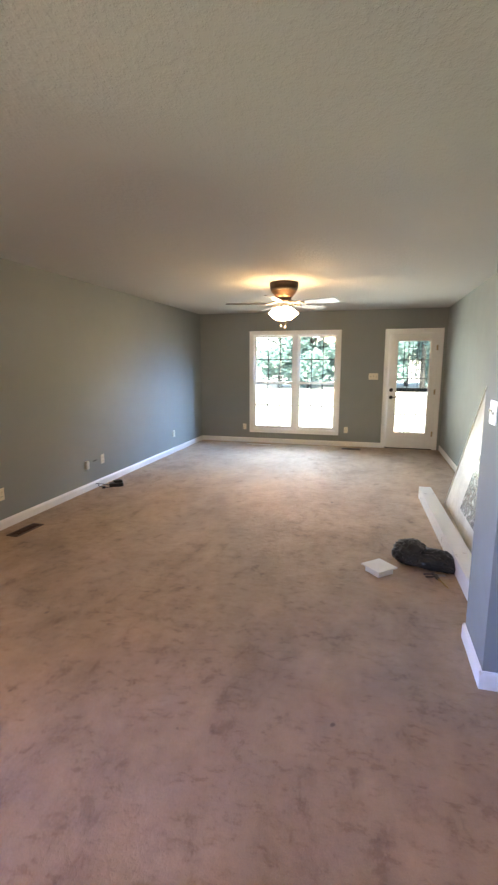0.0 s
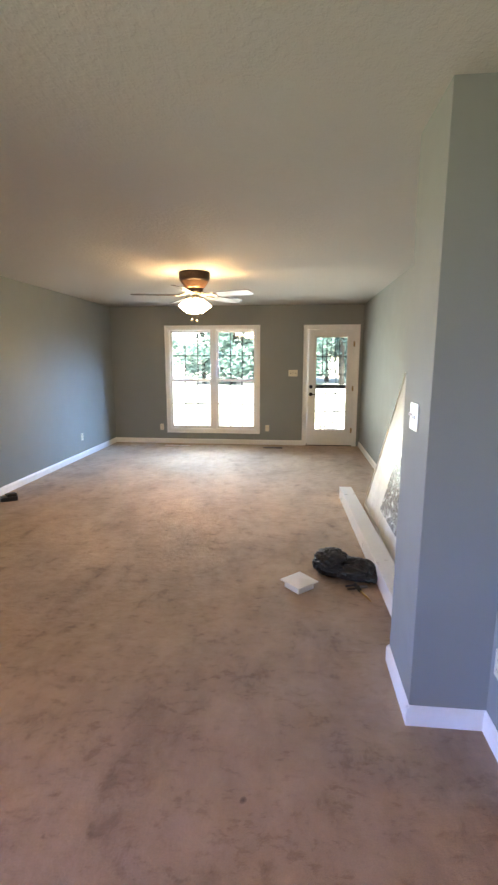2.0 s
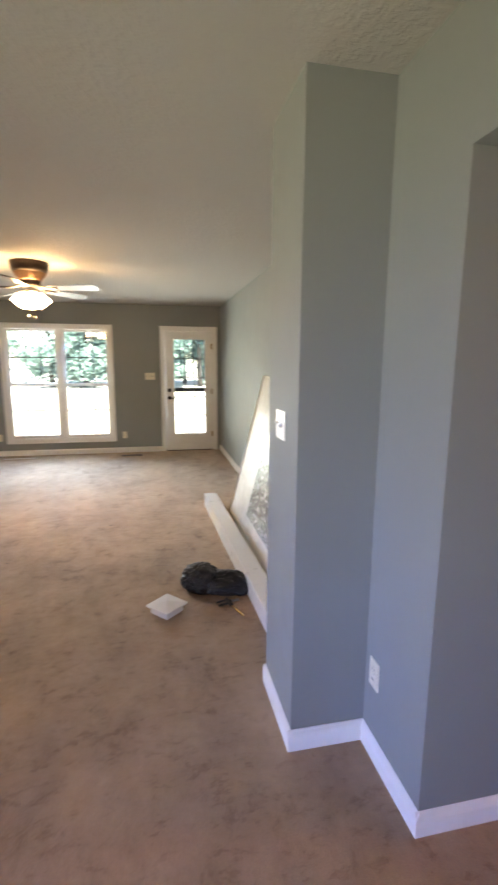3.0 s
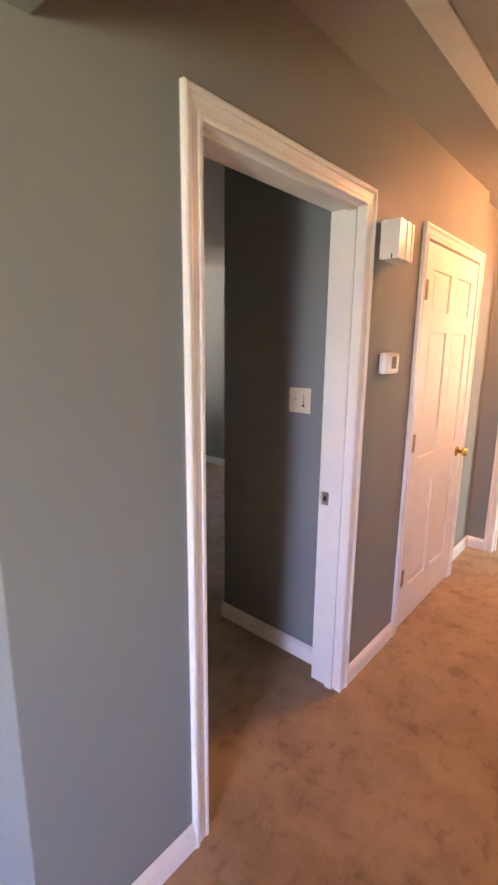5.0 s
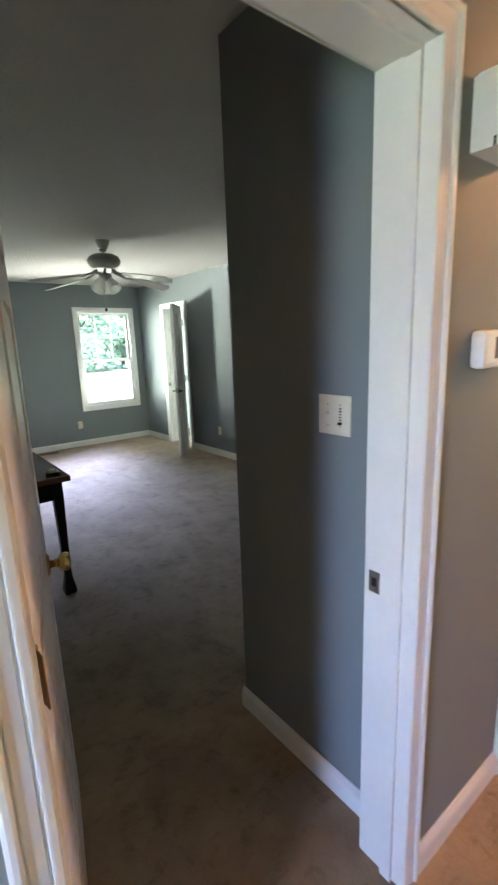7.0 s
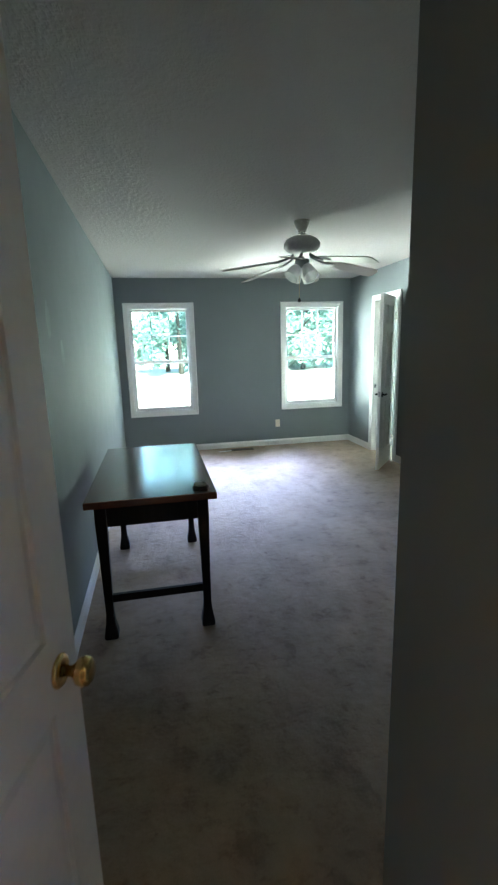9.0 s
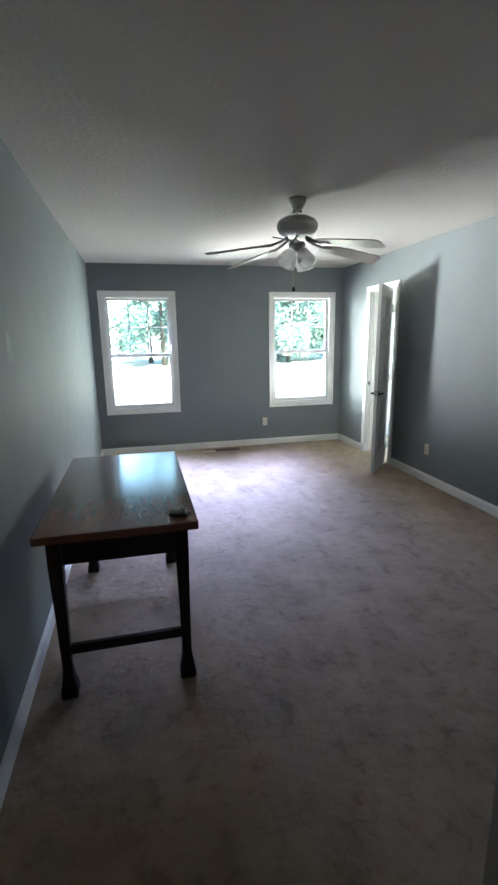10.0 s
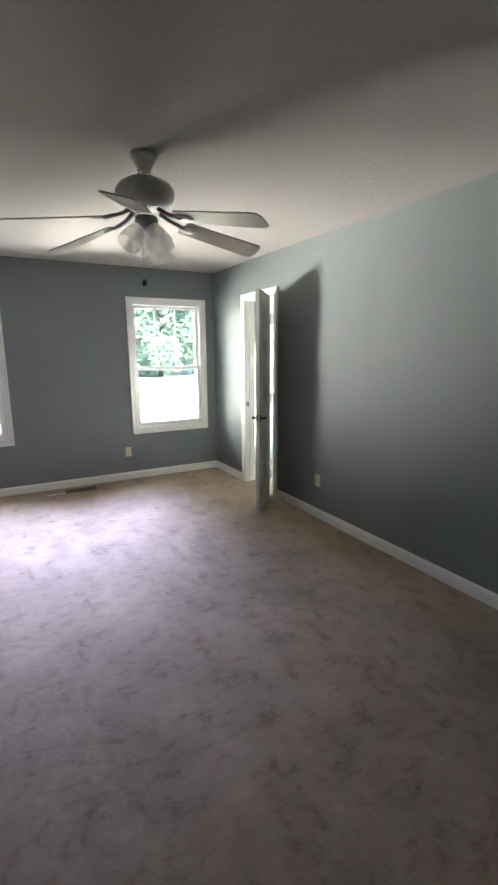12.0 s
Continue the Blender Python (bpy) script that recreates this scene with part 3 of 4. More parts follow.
def hinge_parts(parent, m, material=None):
    """A butt hinge: leaf, knuckle and screws, in the frame m with the knuckle along z and the leaf along +x."""
    leaf = part("hinge", moved(boxes((0.0, 0.030, -0.0015, 0.0015, -0.045, 0.045), bevel=0.001), m), material or M_HINGE, parent, "aged brass hinge")
    part("knuckle", moved(lathe(((0, -0.047), (0.005, -0.047), (0.006, -0.044), (0.006, 0.044), (0.005, 0.047), (0, 0.047)), 12), m), material or M_HINGE, leaf)
    for z in (-0.03, 0.0, 0.03):
        part("screw", moved(lathe(((0, 0.0028), (0.003, 0.0026), (0.0036, 0.0012)), 10, m=pose(0.018 if z else 0.011, 0, z, 90, 0, 0)), m), M_HINGE, leaf)
    return leaf


strike_plate(DOOR_B[1] - 0.002, BED_S - 0.022, 0.896, -1, "worn steel strike plate on the white door jamb")
strike_plate(BED_E + 0.05, BATH[1] - 0.002, 0.91, -1, "dark strike plate on the side room jamb").matrix_basis = pose(BED_E + 0.03, BATH[1] - 0.002, 0.91, 0, 0, 90)

# ---- six-panel doors ----


def panel_door(name, m, width, height, label, knob_side=1):
    """Frame in local x from the hinge, thickness along y, with six raised panels as parts."""
    ob = thing(name, m, label, "door", kind="structure")
    t, st, mid = 0.0175, 0.105, 0.09
    rails = [(0.0, 0.22), (0.80, 0.95), (1.60, 1.70), (height - 0.115, height)]
    bm = bmesh.new()
    box(bm, 0, st, -t, t, 0, height)
    box(bm, width - st, width, -t, t, 0, height)
    c0, c1 = width / 2 - mid / 2, width / 2 + mid / 2
    for z0, z1 in rails:
        box(bm, st, width - st, -t, t, z0, z1)
    for (_, a), (b, _) in zip(rails, rails[1:]):
        box(bm, c0, c1, -t, t, a, b)
    part("slab", bm, M_DOORPAINT, ob)
    for (_, a), (b, _) in zip(rails, rails[1:]):
        for u0, u1 in ((st, c0), (c1, width - st)):
            pb = bmesh.new()
            box(pb, u0, u1, -0.007, 0.007, a, b)
            g = 0.028
            for s in (-1, 1):
                lo = [(u0 + 0.006, a + 0.006), (u1 - 0.006, a + 0.006), (u1 - 0.006, b - 0.006), (u0 + 0.006, b - 0.006)]
                hi = [(u0 + g, a + g), (u1 - g, a + g), (u1 - g, b - g), (u0 + g, b - g)]
                v0 = [pb.verts.new((x, s * 0.0072, z)) for x, z in lo]
                v1 = [pb.verts.new((x, s * 0.0140, z)) for x, z in hi]
                for k in range(4):
                    pb.faces.new((v0[k], v0[(k + 1) % 4], v1[(k + 1) % 4], v1[k]))
                pb.faces.new(v1)
            part("panel", pb, M_DOORPAINT, ob)
    return ob


def round_knob(parent, x, z, side, material=M_BRASS, label="polished brass knob"):
    """A turned knob with its rose on the face y = side * 17.5 mm."""
    m = pose(x, side * 0.0175, z, -90 * side, 0, 0)
    k = part("knob", lathe(((0, 0.004), (0.011, 0.004), (0.011, 0.026), (0.016, 0.032), (0.026, 0.040), (0.0285, 0.050), (0.026, 0.060), (0.018, 0.066), (0, 0.068)), 28, m=m), material, parent, label)
    part("rose", lathe(((0, 0), (0.033, 0), (0.033, 0.003), (0.028, 0.008), (0.014, 0.010), (0.012, 0.004)), 28, m=m), material, k)
    return k


# bedroom door, standing ajar into the bedroom
bed_door = panel_door("door_2", pose(1.450, 1.880, 0.012, 0, 0, 75.5), 0.785, 2.02, "white six-panel bedroom door standing open with brass knobs")
round_knob(bed_door, 0.712, 0.868, -1)
round_knob(bed_door, 0.712, 0.868, 1)
part("latch", boxes((0.785, 0.7865, -0.0125, 0.0125, 0.839, 0.897)), M_HINGE, bed_door, "brass latch plate")
for z in (0.25, 1.02, 1.80):
    hinge_parts(bed_door, Matrix.Translation((-0.004, -0.016, z)) @ pose(0, 0, 0, 0, 0, -157))

# worn leaf of the middle hinge on the door's own edge
leaf = part("hinge", boxes((-0.0022, 0.0002, -0.0172, 0.012, 1.018, 1.108), bevel=0.0008), M_HINGE, bed_door, "worn brass hinge leaf")
for y, z in ((-0.004, 1.033), (0.004, 1.063), (-0.004, 1.093)):
    part("screw", lathe(((0, 0.0022), (0.0026, 0.002), (0.003, 0.0006)), 10, m=pose(-0.0022, y, z, 0, -90, 0)), M_DARK, leaf)

# closet door in the hall, shut
closet = panel_door("door_3", pose(CLOSET[0] + 0.006, HALL_Y + 0.012, 0.015, 0, 0, 0), 0.806, 2.008, "white six-panel closet door, shut, with a brass knob")
round_knob(closet, 0.746, 0.885, -1)
for z in (0.30, 1.045, 1.79):
    hinge_parts(closet, Matrix.Translation((-0.003, -0.024, z)))

# side room door, standing open into the bedroom
side_door = panel_door("door_4", pose(4.765, 7.020, 0.012, 0, 0, 229.0), 0.597, 2.018, "white six-panel door standing open with black lever handles")


def lever(parent, x, z, side):
    m = pose(x, side * 0.0175, z, -90 * side, 0, 0)
    h = part("lever_handle", lathe(((0, 0.006), (0.010, 0.006), (0.010, 0.040), (0.0, 0.042)), 16, m=m), M_BLACKMETAL, parent, "black lever handle")
    part("rose", lathe(((0, 0), (0.030, 0), (0.030, 0.004), (0.026, 0.008), (0, 0.009)), 24, m=m), M_BLACKMETAL, h)
    y = side * 0.056
    part("grip", tube([(x, y, z), (x - 0.03, y, z + 0.002), (x - 0.07, y, z + 0.001), (x - 0.105, y - side * 0.004, z - 0.004)], [0.010, 0.010, 0.008, 0.007], 10), M_BLACKMETAL, h)


for z in (0.25, 1.02, 1.80):
    knuckle = part("hinge", boxes((-0.034, 0.004, -0.004, 0.0125, z - 0.045, z + 0.045), bevel=0.002), M_STEEL, side_door, "dull steel hinge")
    part("pin", lathe(((0, -0.048), (0.007, -0.048), (0.007, 0.048), (0, 0.048)), 12, m=Matrix.Translation((-0.016, 0.014, z))), M_STEEL, knuckle)
lever(side_door, 0.540, 0.89, 1)
lever(side_door, 0.540, 0.89, -1)
part("latch", boxes((0.597, 0.5985, -0.0125, 0.0125, 0.87, 0.93)), M_STEEL, side_door, "steel latch plate")
for z in (0.22, 1.02, 1.80):
    hinge_parts(side_door, Matrix.Translation((-0.004, 0.018, z)) @ pose(0, 0, 0, 0, 0, -229.0), M_STEEL)

# ---- windows ----


def sash_parts(parent, x0, x1, z0, z1, y, cols, rows, grille_material, rail=0.031, low=0.045):
    """A glazed sash: frame as one part, with its pane and muntins under it."""
    s = part("sash", boxes((x0, x0 + rail, y, y + 0.028, z0, z1), (x1 - rail, x1, y, y + 0.028, z0, z1), (x0 + rail, x1 - rail, y, y + 0.028, z0, z0 + low), (x0 + rail, x1 - rail, y, y + 0.028, z1 - rail, z1)), M_VINYL, parent)
    g0, g1, h0, h1 = x0 + rail, x1 - rail, z0 + low, z1 - rail
    p = part("pane", boxes((g0, g1, y + 0.012, y + 0.016, h0, h1)), M_GLASS, s)
    p.visible_shadow = False
    for k in range(1, cols):
        u = g0 + (g1 - g0) * k / cols
        part("muntin", boxes((u - 0.0095, u + 0.0095, y + 0.017, y + 0.025, h0, h1)), grille_material, s)
    for k in range(1, rows):
        w = h0 + (h1 - h0) * k / rows
        part("muntin", boxes((g0, g1, y + 0.017, y + 0.0248, w - 0.0095, w + 0.0095)), grille_material, s)
    return s


def hung_window(name, units, z0, z1, meet, label, low_grid, grille, face=N_Y):
    """Double-hung units side by side in one cased opening."""
    x0, x1 = units[0][0], units[-1][1]
    ob = thing(name, Matrix.Identity(4), label, "window", kind="structure")
    part("casing", casing_mesh(x0, x1, z0, z1, lay_y(face, -1), True), M_TRIM, ob)
    fr = bmesh.new()
    t = 0.018
    box(fr, x0, x0 + t, face - 0.003, (face + 0.16), z0, z1)
    box(fr, x1 - t, x1, face - 0.003, (face + 0.16), z0, z1)
    box(fr, x0 + t, x1 - t, face - 0.003, (face + 0.16), z1 - t, z1)
    box(fr, x0 + t, x1 - t, face - 0.003, (face + 0.16), z0, z0 + t)
    for a, b in zip(units, units[1:]):
        box(fr, a[1] - 0.002, b[0] + 0.002, face + 0.004, (face + 0.16), z0 + t, z1 - t)
    for u0, u1 in units:
        for e in (u0 + t, u1 - t - 0.010):
            box(fr, e, e + 0.010, face + 0.058, face + 0.066, z0 + t, z1 - t)
    part("window_frame", fr, M_VINYL, ob)
    for u0, u1 in units:
        a, b = u0 + (t if u0 == x0 else 0.002) + 0.003, u1 - (t if u1 == x1 else 0.002) - 0.003
        sash_parts(ob, a, b, meet - 0.02, z1 - t - 0.004, face + 0.070, 3, 2, grille)
        low = sash_parts(ob, a, b, z0 + t + 0.002, meet + 0.018, face + 0.028, 3 if low_grid else 1, 2 if low_grid else 1, grille)
        c = (a + b) / 2
        part("sash_lock", boxes((c - 0.03, c + 0.03, face + 0.028, face + 0.052, meet + 0.018, meet + 0.030), bevel=0.003), M_VINYL, low)
        part("lift_rail", boxes((c - 0.2, c + 0.2, face + 0.018, face + 0.028, z0 + t + 0.028, z0 + t + 0.036)), M_VINYL, low)
        part("tilt_latch", boxes((b - 0.035, b - 0.008, face + 0.016, face + 0.028, z0 + t + 0.045, z0 + t + 0.085), bevel=0.003), M_VINYL, low)
    part("window_sill", boxes((x0, x1, (face + 0.16), (face + 0.16) + 0.04, z0 - 0.03, z0)), M_VINYL, ob)
    return ob


hung_window("window_1", [(LIV_WIN[0], -1.375), (-1.295, LIV_WIN[1])], LIV_WIN[2], LIV_WIN[3], 1.145, "white double-hung twin window with grilles, daylight behind", True, M_SILHOUETTE)
for k, (a, b, c, d) in enumerate(BED_WIN):
    hung_window("window_%d" % (k + 2), [(a, b)], c, d, 1.305, "white double-hung bedroom window with a gridded upper sash", False, M_VINYL, BED_N)

# ---- glazed front door with an iron storm door behind it ----
gd = thing("door_1", Matrix.Identity(4), "white glazed entry door, shut, with black lock hardware", "door", kind="structure")
Y0, Y1 = N_Y + 0.014, N_Y + 0.058
DX0, DX1, GX0, GX1, GZ0, GZ1 = 0.333, 1.117, 0.470, 0.990, 0.295, 1.890
part("slab", boxes((DX0, GX0, Y0, Y1, 0.012, 2.024), (GX1, DX1, Y0, Y1, 0.012, 2.024), (GX0, GX1, Y0, Y1, 0.012, GZ0), (GX0, GX1, Y0, Y1, GZ1, 2.024)), M_DOORPAINT, gd)
part("glazing_bead", casing_mesh(GX0, GX1, GZ0, GZ1, lay_y(Y0, -1), True, 0.42), M_DOORPAINT, gd)
pane = part("pane", boxes((GX0, GX1, Y0 + 0.018, Y0 + 0.024, GZ0, GZ1)), M_GLASS, gd)
pane.visible_shadow = False
for k in (1, 2):
    u = GX0 + (GX1 - GX0) * k / 3
    part("muntin", boxes((u - 0.006, u + 0.006, Y0 + 0.006, Y0 + 0.018, GZ0, GZ1)), M_SILHOUETTE, gd)
for k in range(1, 5):
    w = GZ0 + (GZ1 - GZ0) * k / 5
    part("muntin", boxes((GX0, GX1, Y0 + 0.0065, Y0 + 0.0175, w - 0.008, w + 0.008)), M_SILHOUETTE, gd)
km = pose(0.385, Y0, 0.915, 90, 0, 0)
kb = part("lever_handle", lathe(((0, 0), (0.032, 0), (0.032, 0.006), (0.012, 0.010), (0.012, 0.045), (0, 0.046)), 24, m=km), M_BLACKMETAL, gd, "black lever handle")
part("grip", tube([(0.385, Y0 - 0.045, 0.915), (0.43, Y0 - 0.048, 0.916), (0.485, Y0 - 0.046, 0.912)], [0.011, 0.009, 0.008], 10), M_BLACKMETAL, kb)
part("deadbolt", lathe(((0, 0), (0.032, 0), (0.032, 0.010), (0.022, 0.016), (0, 0.017)), 24, m=pose(0.385, Y0, 1.045, 90, 0, 0)), M_BLACKMETAL, gd, "black deadbolt")
for z in (0.28, 1.02, 1.78):
    hinge_parts(gd, Matrix.Translation((DX1 + 0.006, Y0 - 0.004, z)) @ pose(0, 0, 0, 0, 0, 180))
part("threshold", boxes((LIV_DOOR[0] + 0.02, LIV_DOOR[1] - 0.02, N_Y - 0.01, OUT_N, 0.0, 0.011), bevel=0.003), M_BRONZE, gd, "dark bronze threshold")

storm = thing("storm_door", Matrix.Translation((0, OUT_N + 0.03, 0)), "dark wrought-iron storm door with scrolls outside the glazed door", "storm door")
part("frame", boxes((0.30, 0.345, 0, 0.03, 0.0, 2.05), (1.105, 1.15, 0, 0.03, 0.0, 2.05), (0.345, 1.105, 0, 0.03, 2.0, 2.05), (0.345, 1.105, 0, 0.03, 0.0, 0.06)), M_VINYL, storm)
part("crossbar", boxes((0.345, 1.105, 0.002, 0.03, 1.005, 1.075)), M_IRON, storm, "dark crossbar")
for x in (0.585, 0.655, 0.805, 0.875):
    part("bar", tube([(x, 0.015, 1.24), (x, 0.015, 1.98)], 0.009, 8), M_IRON, storm)
    part("bar", tube([(x, 0.015, 0.06), (x, 0.015, 0.62)], 0.009, 8), M_IRON, storm)


def scroll(cx, cz, r, turn, flip):
    pts = []
    for k in range(22):
        a = turn + flip * k * 0.36
        q = r * (1 - k / 26)
        pts.append((cx + q * math.cos(a), 0.015, cz + q * math.sin(a)))
    return tube(pts, 0.008, 6)


for cz in (1.36, 1.50, 1.64, 1.78, 0.28, 0.42):
    for sx, fl in ((-1, 1), (1, -1)):
        part("scroll", scroll(0.73 + sx * 0.042, cz, 0.045, math.pi / 2 if sx < 0 else math.pi / 2, fl), M_IRON, storm)
part("spindle", tube([(0.73, 0.015, 1.22), (0.73, 0.015, 1.93)], 0.009, 8), M_IRON, storm)
part("spindle", tube([(0.73, 0.015, 0.12), (0.73, 0.015, 0.58)], 0.009, 8), M_IRON, storm)

# ---- plates on the walls ----


def outlet(m, material=M_PLATE, label="ivory duplex outlet on the painted wall"):
    """A duplex socket facing local -y."""
    ob = thing("wall_outlet", m, label, "outlet", "wall outlets")
    part("plate", boxes((-0.035, 0.035, -0.006, 0.0, -0.057, 0.057), bevel=0.003), material, ob)
    for z in (-0.020, 0.020):
        s = part("socket", boxes((-0.016, 0.016, -0.009, -0.005, z - 0.014, z + 0.014), bevel=0.004), material, ob)
        for x in (-0.006, 0.006):
            part("slot", boxes((x - 0.001, x + 0.001, -0.0095, -0.0085, z - 0.003, z + 0.006)), M_DARK, s)
    part("screw", lathe(((0, 0.0075), (0.0025, 0.007), (0.003, 0.005)), 10, m=pose(0, 0, 0, 90, 0, 0)), M_STEEL, ob)
    return ob


def switch_plate(m, gangs, label, material=M_PLATE, slider=False):
    ob = thing("light_switch", m, label, "light switch")
    w = 0.035 + 0.023 * (gangs - 1)
    part("plate", boxes((-w, w, -0.006, 0.0, -0.057, 0.057), bevel=0.003), material, ob)
    for k in range(gangs):
        x = (k - (gangs - 1) / 2) * 0.046
        r = part("switch_slot", boxes((x - 0.006, x + 0.006, -0.0068, -0.005, -0.012, 0.012)), M_DARK if not slider else material, ob)
        if slider and k == gangs - 1:
            for z in (-0.012, -0.004, 0.004, 0.012, 0.020):
                part("mark", boxes((x - 0.004, x + 0.004, -0.0072, -0.0055, z - 0.0016, z + 0.0016)), M_DARK, r)
            part("slide_knob", boxes((x - 0.006, x + 0.006, -0.013, -0.005, -0.026, -0.018), bevel=0.002), M_DARK, r, "dark slide knob")
        else:
            part("toggle", moved(boxes((-0.0045, 0.0045, -0.016, 0.0, -0.005, 0.005), bevel=0.001), pose(x, -0.004, 0.003, 28 if k % 2 else -28, 0, 0)), material, r)
        for z in (-0.030, 0.030):
            part("screw", lathe(((0, 0.0075), (0.0025, 0.007), (0.003, 0.005)), 10, m=pose(x, 0, z, 90, 0, 0)), M_STEEL, ob)
    return ob


# facing -y, and turned for the other walls
for x in (-2.315, -0.378):
    outlet(pose(x, N_Y, 0.300))
outlet(pose(3.645, BED_N, 0.335), M_PLATE, "ivory duplex outlet on the blue-grey wall")
for y in (3.31, 4.96, 7.14):
    outlet(pose(W_X, y, 0.326, 0, 0, 90))
outlet(pose(RET_X, 2.065, 0.345, 0, 0, -90))
outlet(pose(BED_E, 6.225, 0.350, 0, 0, -90), M_PLATE, "ivory duplex outlet on the blue-grey wall")
switch_plate(pose(0.068, N_Y, 1.282), 3, "ivory triple light switch beside the entry door")
switch_plate(pose(STUB_X, 2.352, 1.284, 0, 0, -90), 2, "white double light switch on the wall end", M_WHITEPLATE)
switch_plate(pose(ALC_X, 2.054, 1.295, 0, 0, -90), 2, "ivory switch and slider plate inside the bedroom door", slider=True)

# plug-in box low on the living room wall
plug = thing("plug_in_box", pose(W_X, 4.612, 0.318, 0, 0, 90), "white plug-in box low on the grey-green wall", "plug")
part("body", boxes((-0.024, 0.024, -0.034, 0.0, -0.048, 0.048), bevel=0.006), M_WHITEPLATE, plug)
part("lead_stub", tube([(0, -0.02, -0.048), (0, -0.022, -0.062), (0.003, -0.02, -0.070)], 0.005, 8), M_STONEWARE, plug)
hook = thing("cable_stub", pose(W_X, 4.80, 0.335, 0, 0, 90), "short grey cable stub on the wall", "cable")
part("stub", tube([(-0.04, -0.006, 0.0), (0.0, -0.010, 0.006), (0.04, -0.006, 0.004)], 0.005, 8), M_RUBBER, hook)

# doorbell chime
chime = thing("door_chime", pose(2.462, HALL_Y, 1.940), "white painted wooden door chime box on the hall wall", "door chime")
part("back", boxes((-0.075, 0.075, -0.030, 0.0, -0.068, 0.072), bevel=0.003), M_WHITEPLATE, chime)
cover = bmesh.new()
for x0, x1, d in ((-0.080, -0.060, 0.082), (-0.060, -0.012, 0.078), (-0.012, 0.022, 0.081), (0.022, 0.048, 0.074), (0.048, 0.064, 0.077)):
    box(cover, x0, x1, -d, -0.012, -0.070, 0.072)
part("cover", cover, M_WHITEPLATE, chime)
part("notch", boxes((-0.0806, -0.078, -0.056, -0.051, -0.070, -0.052)), M_DARK, chime)

# thermostat
th = thing("thermostat", pose(2.505, HALL_Y, 1.468), "white wall thermostat with a dark display", "thermostat")
part("body", boxes((-0.066, 0.066, -0.038, 0.0, -0.045, 0.045), bevel=0.015), M_WHITEPLATE, th)
part("display", boxes((-0.014, 0.028, -0.0395, -0.036, -0.022, 0.028), bevel=0.001), M_LCD, th)
for z in (-0.018, 0.0, 0.018):
    part("button", boxes((0.035, 0.048, -0.0402, -0.036, z - 0.006, z + 0.006), bevel=0.001), M_PLATE, th)

# attic hatch in the hall ceiling
hatch = thing("attic_hatch", Matrix.Translation((0, 0, H)), "white trimmed attic hatch in the hall ceiling", "hatch", kind="structure")
HX0, HX1, HY0, HY1 = 1.55, 3.218, 0.80, 1.492
part("trim", boxes((HX0, HX1, HY1 - 0.085, HY1, -0.018, 0.0), (HX0, HX1, HY0, HY0 + 0.085, -0.018, 0.0), (HX0, HX0 + 0.085, HY0 + 0.085, HY1 - 0.085, -0.018, 0.0), (HX1 - 0.085, HX1, HY0 + 0.085, HY1 - 0.085, -0.018, 0.0), bevel=0.004), M_TRIM, hatch)
part("panel", boxes((HX0 + 0.089, HX1 - 0.089, HY0 + 0.089, HY1 - 0.089, -0.014, -0.002), bevel=0.002), M_CEIL, hatch)
part("catch", lathe(((0, -0.022), (0.006, -0.020), (0.007, -0.014), (0.006, -0.013)), 10, m=Matrix.Translation((HX1 - 0.082, HY1 - 0.087, 0))), M_STEEL, hatch)

# hall ceiling lamp
hl = thing("ceiling_lamp", Matrix.Translation((3.75, 1.08, H)), "lit flush ceiling lamp in the hall", "ceiling lamp")
part("base", lathe(((0, 0), (0.13, 0), (0.13, -0.02), (0.12, -0.03), (0, -0.03)), 32), M_BRASS, hl)
M_LIT_HALL = lit("lit_hall_bowl", (1.0, 0.425, 0.225), 11.5)
part("bowl", lathe(((0.115, -0.03), (0.125, -0.05), (0.10, -0.09), (0.05, -0.115), (0, -0.12)), 32), M_LIT_HALL, hl)
# dining end ceiling lamp
dl = thing("ceiling_lamp", Matrix.Translation((-1.9, 0.35, H)), "lit flush ceiling lamp over the dining end", "ceiling lamp")
part("base", lathe(((0, 0), (0.15, 0), (0.15, -0.02), (0.14, -0.03), (0, -0.03)), 32), M_BRASS, dl)
M_LIT_DINE = lit("lit_dining_bowl", (1.0, 0.50, 0.27), 7.8)
part("bowl", lathe(((0.135, -0.03), (0.145, -0.05), (0.12, -0.10), (0.06, -0.13), (0, -0.135)), 32), M_LIT_DINE, dl)

# ---- floor registers ----


def register(m, length, width, label):
    ob = thing("floor_register", m, label, "floor vent", "floor registers")
    a, b = length / 2, width / 2
    part("frame", boxes((-a, a, -b, -b + 0.014, 0, 0.007), (-a, a, b - 0.014, b, 0, 0.007), (-a, -a + 0.014, -b + 0.014, b - 0.014, 0, 0.007), (a - 0.014, a, -b + 0.014, b - 0.014, 0, 0.007)), M_BROWNMETAL, ob)
    part("well", boxes((-a + 0.012, a - 0.012, -b + 0.012, b - 0.012, 0.0005, 0.0015)), M_DARK, ob)
    first = part("slat", boxes((-0.002, 0.002, -b + 0.014, b - 0.014, 0.0015, 0.0055)), M_BROWNMETAL, ob)
    n = int((length - 0.03) / 0.013)
    first.matrix_basis = Matrix.Translation((-a + 0.02, 0, 0))
    for k in range(1, n):
        again("slat", first, ob, Matrix.Translation((-a + 0.02 + k * 0.013, 0, 0)))
    return ob


register(pose(-2.975, 3.325, 0.0, 0, 0, 88), 0.33, 0.12, "brown metal floor register in the carpet")
register(pose(-0.26, 8.21, 0.0, 0, 0, 0), 0.33, 0.11, "brown metal floor register under the window")
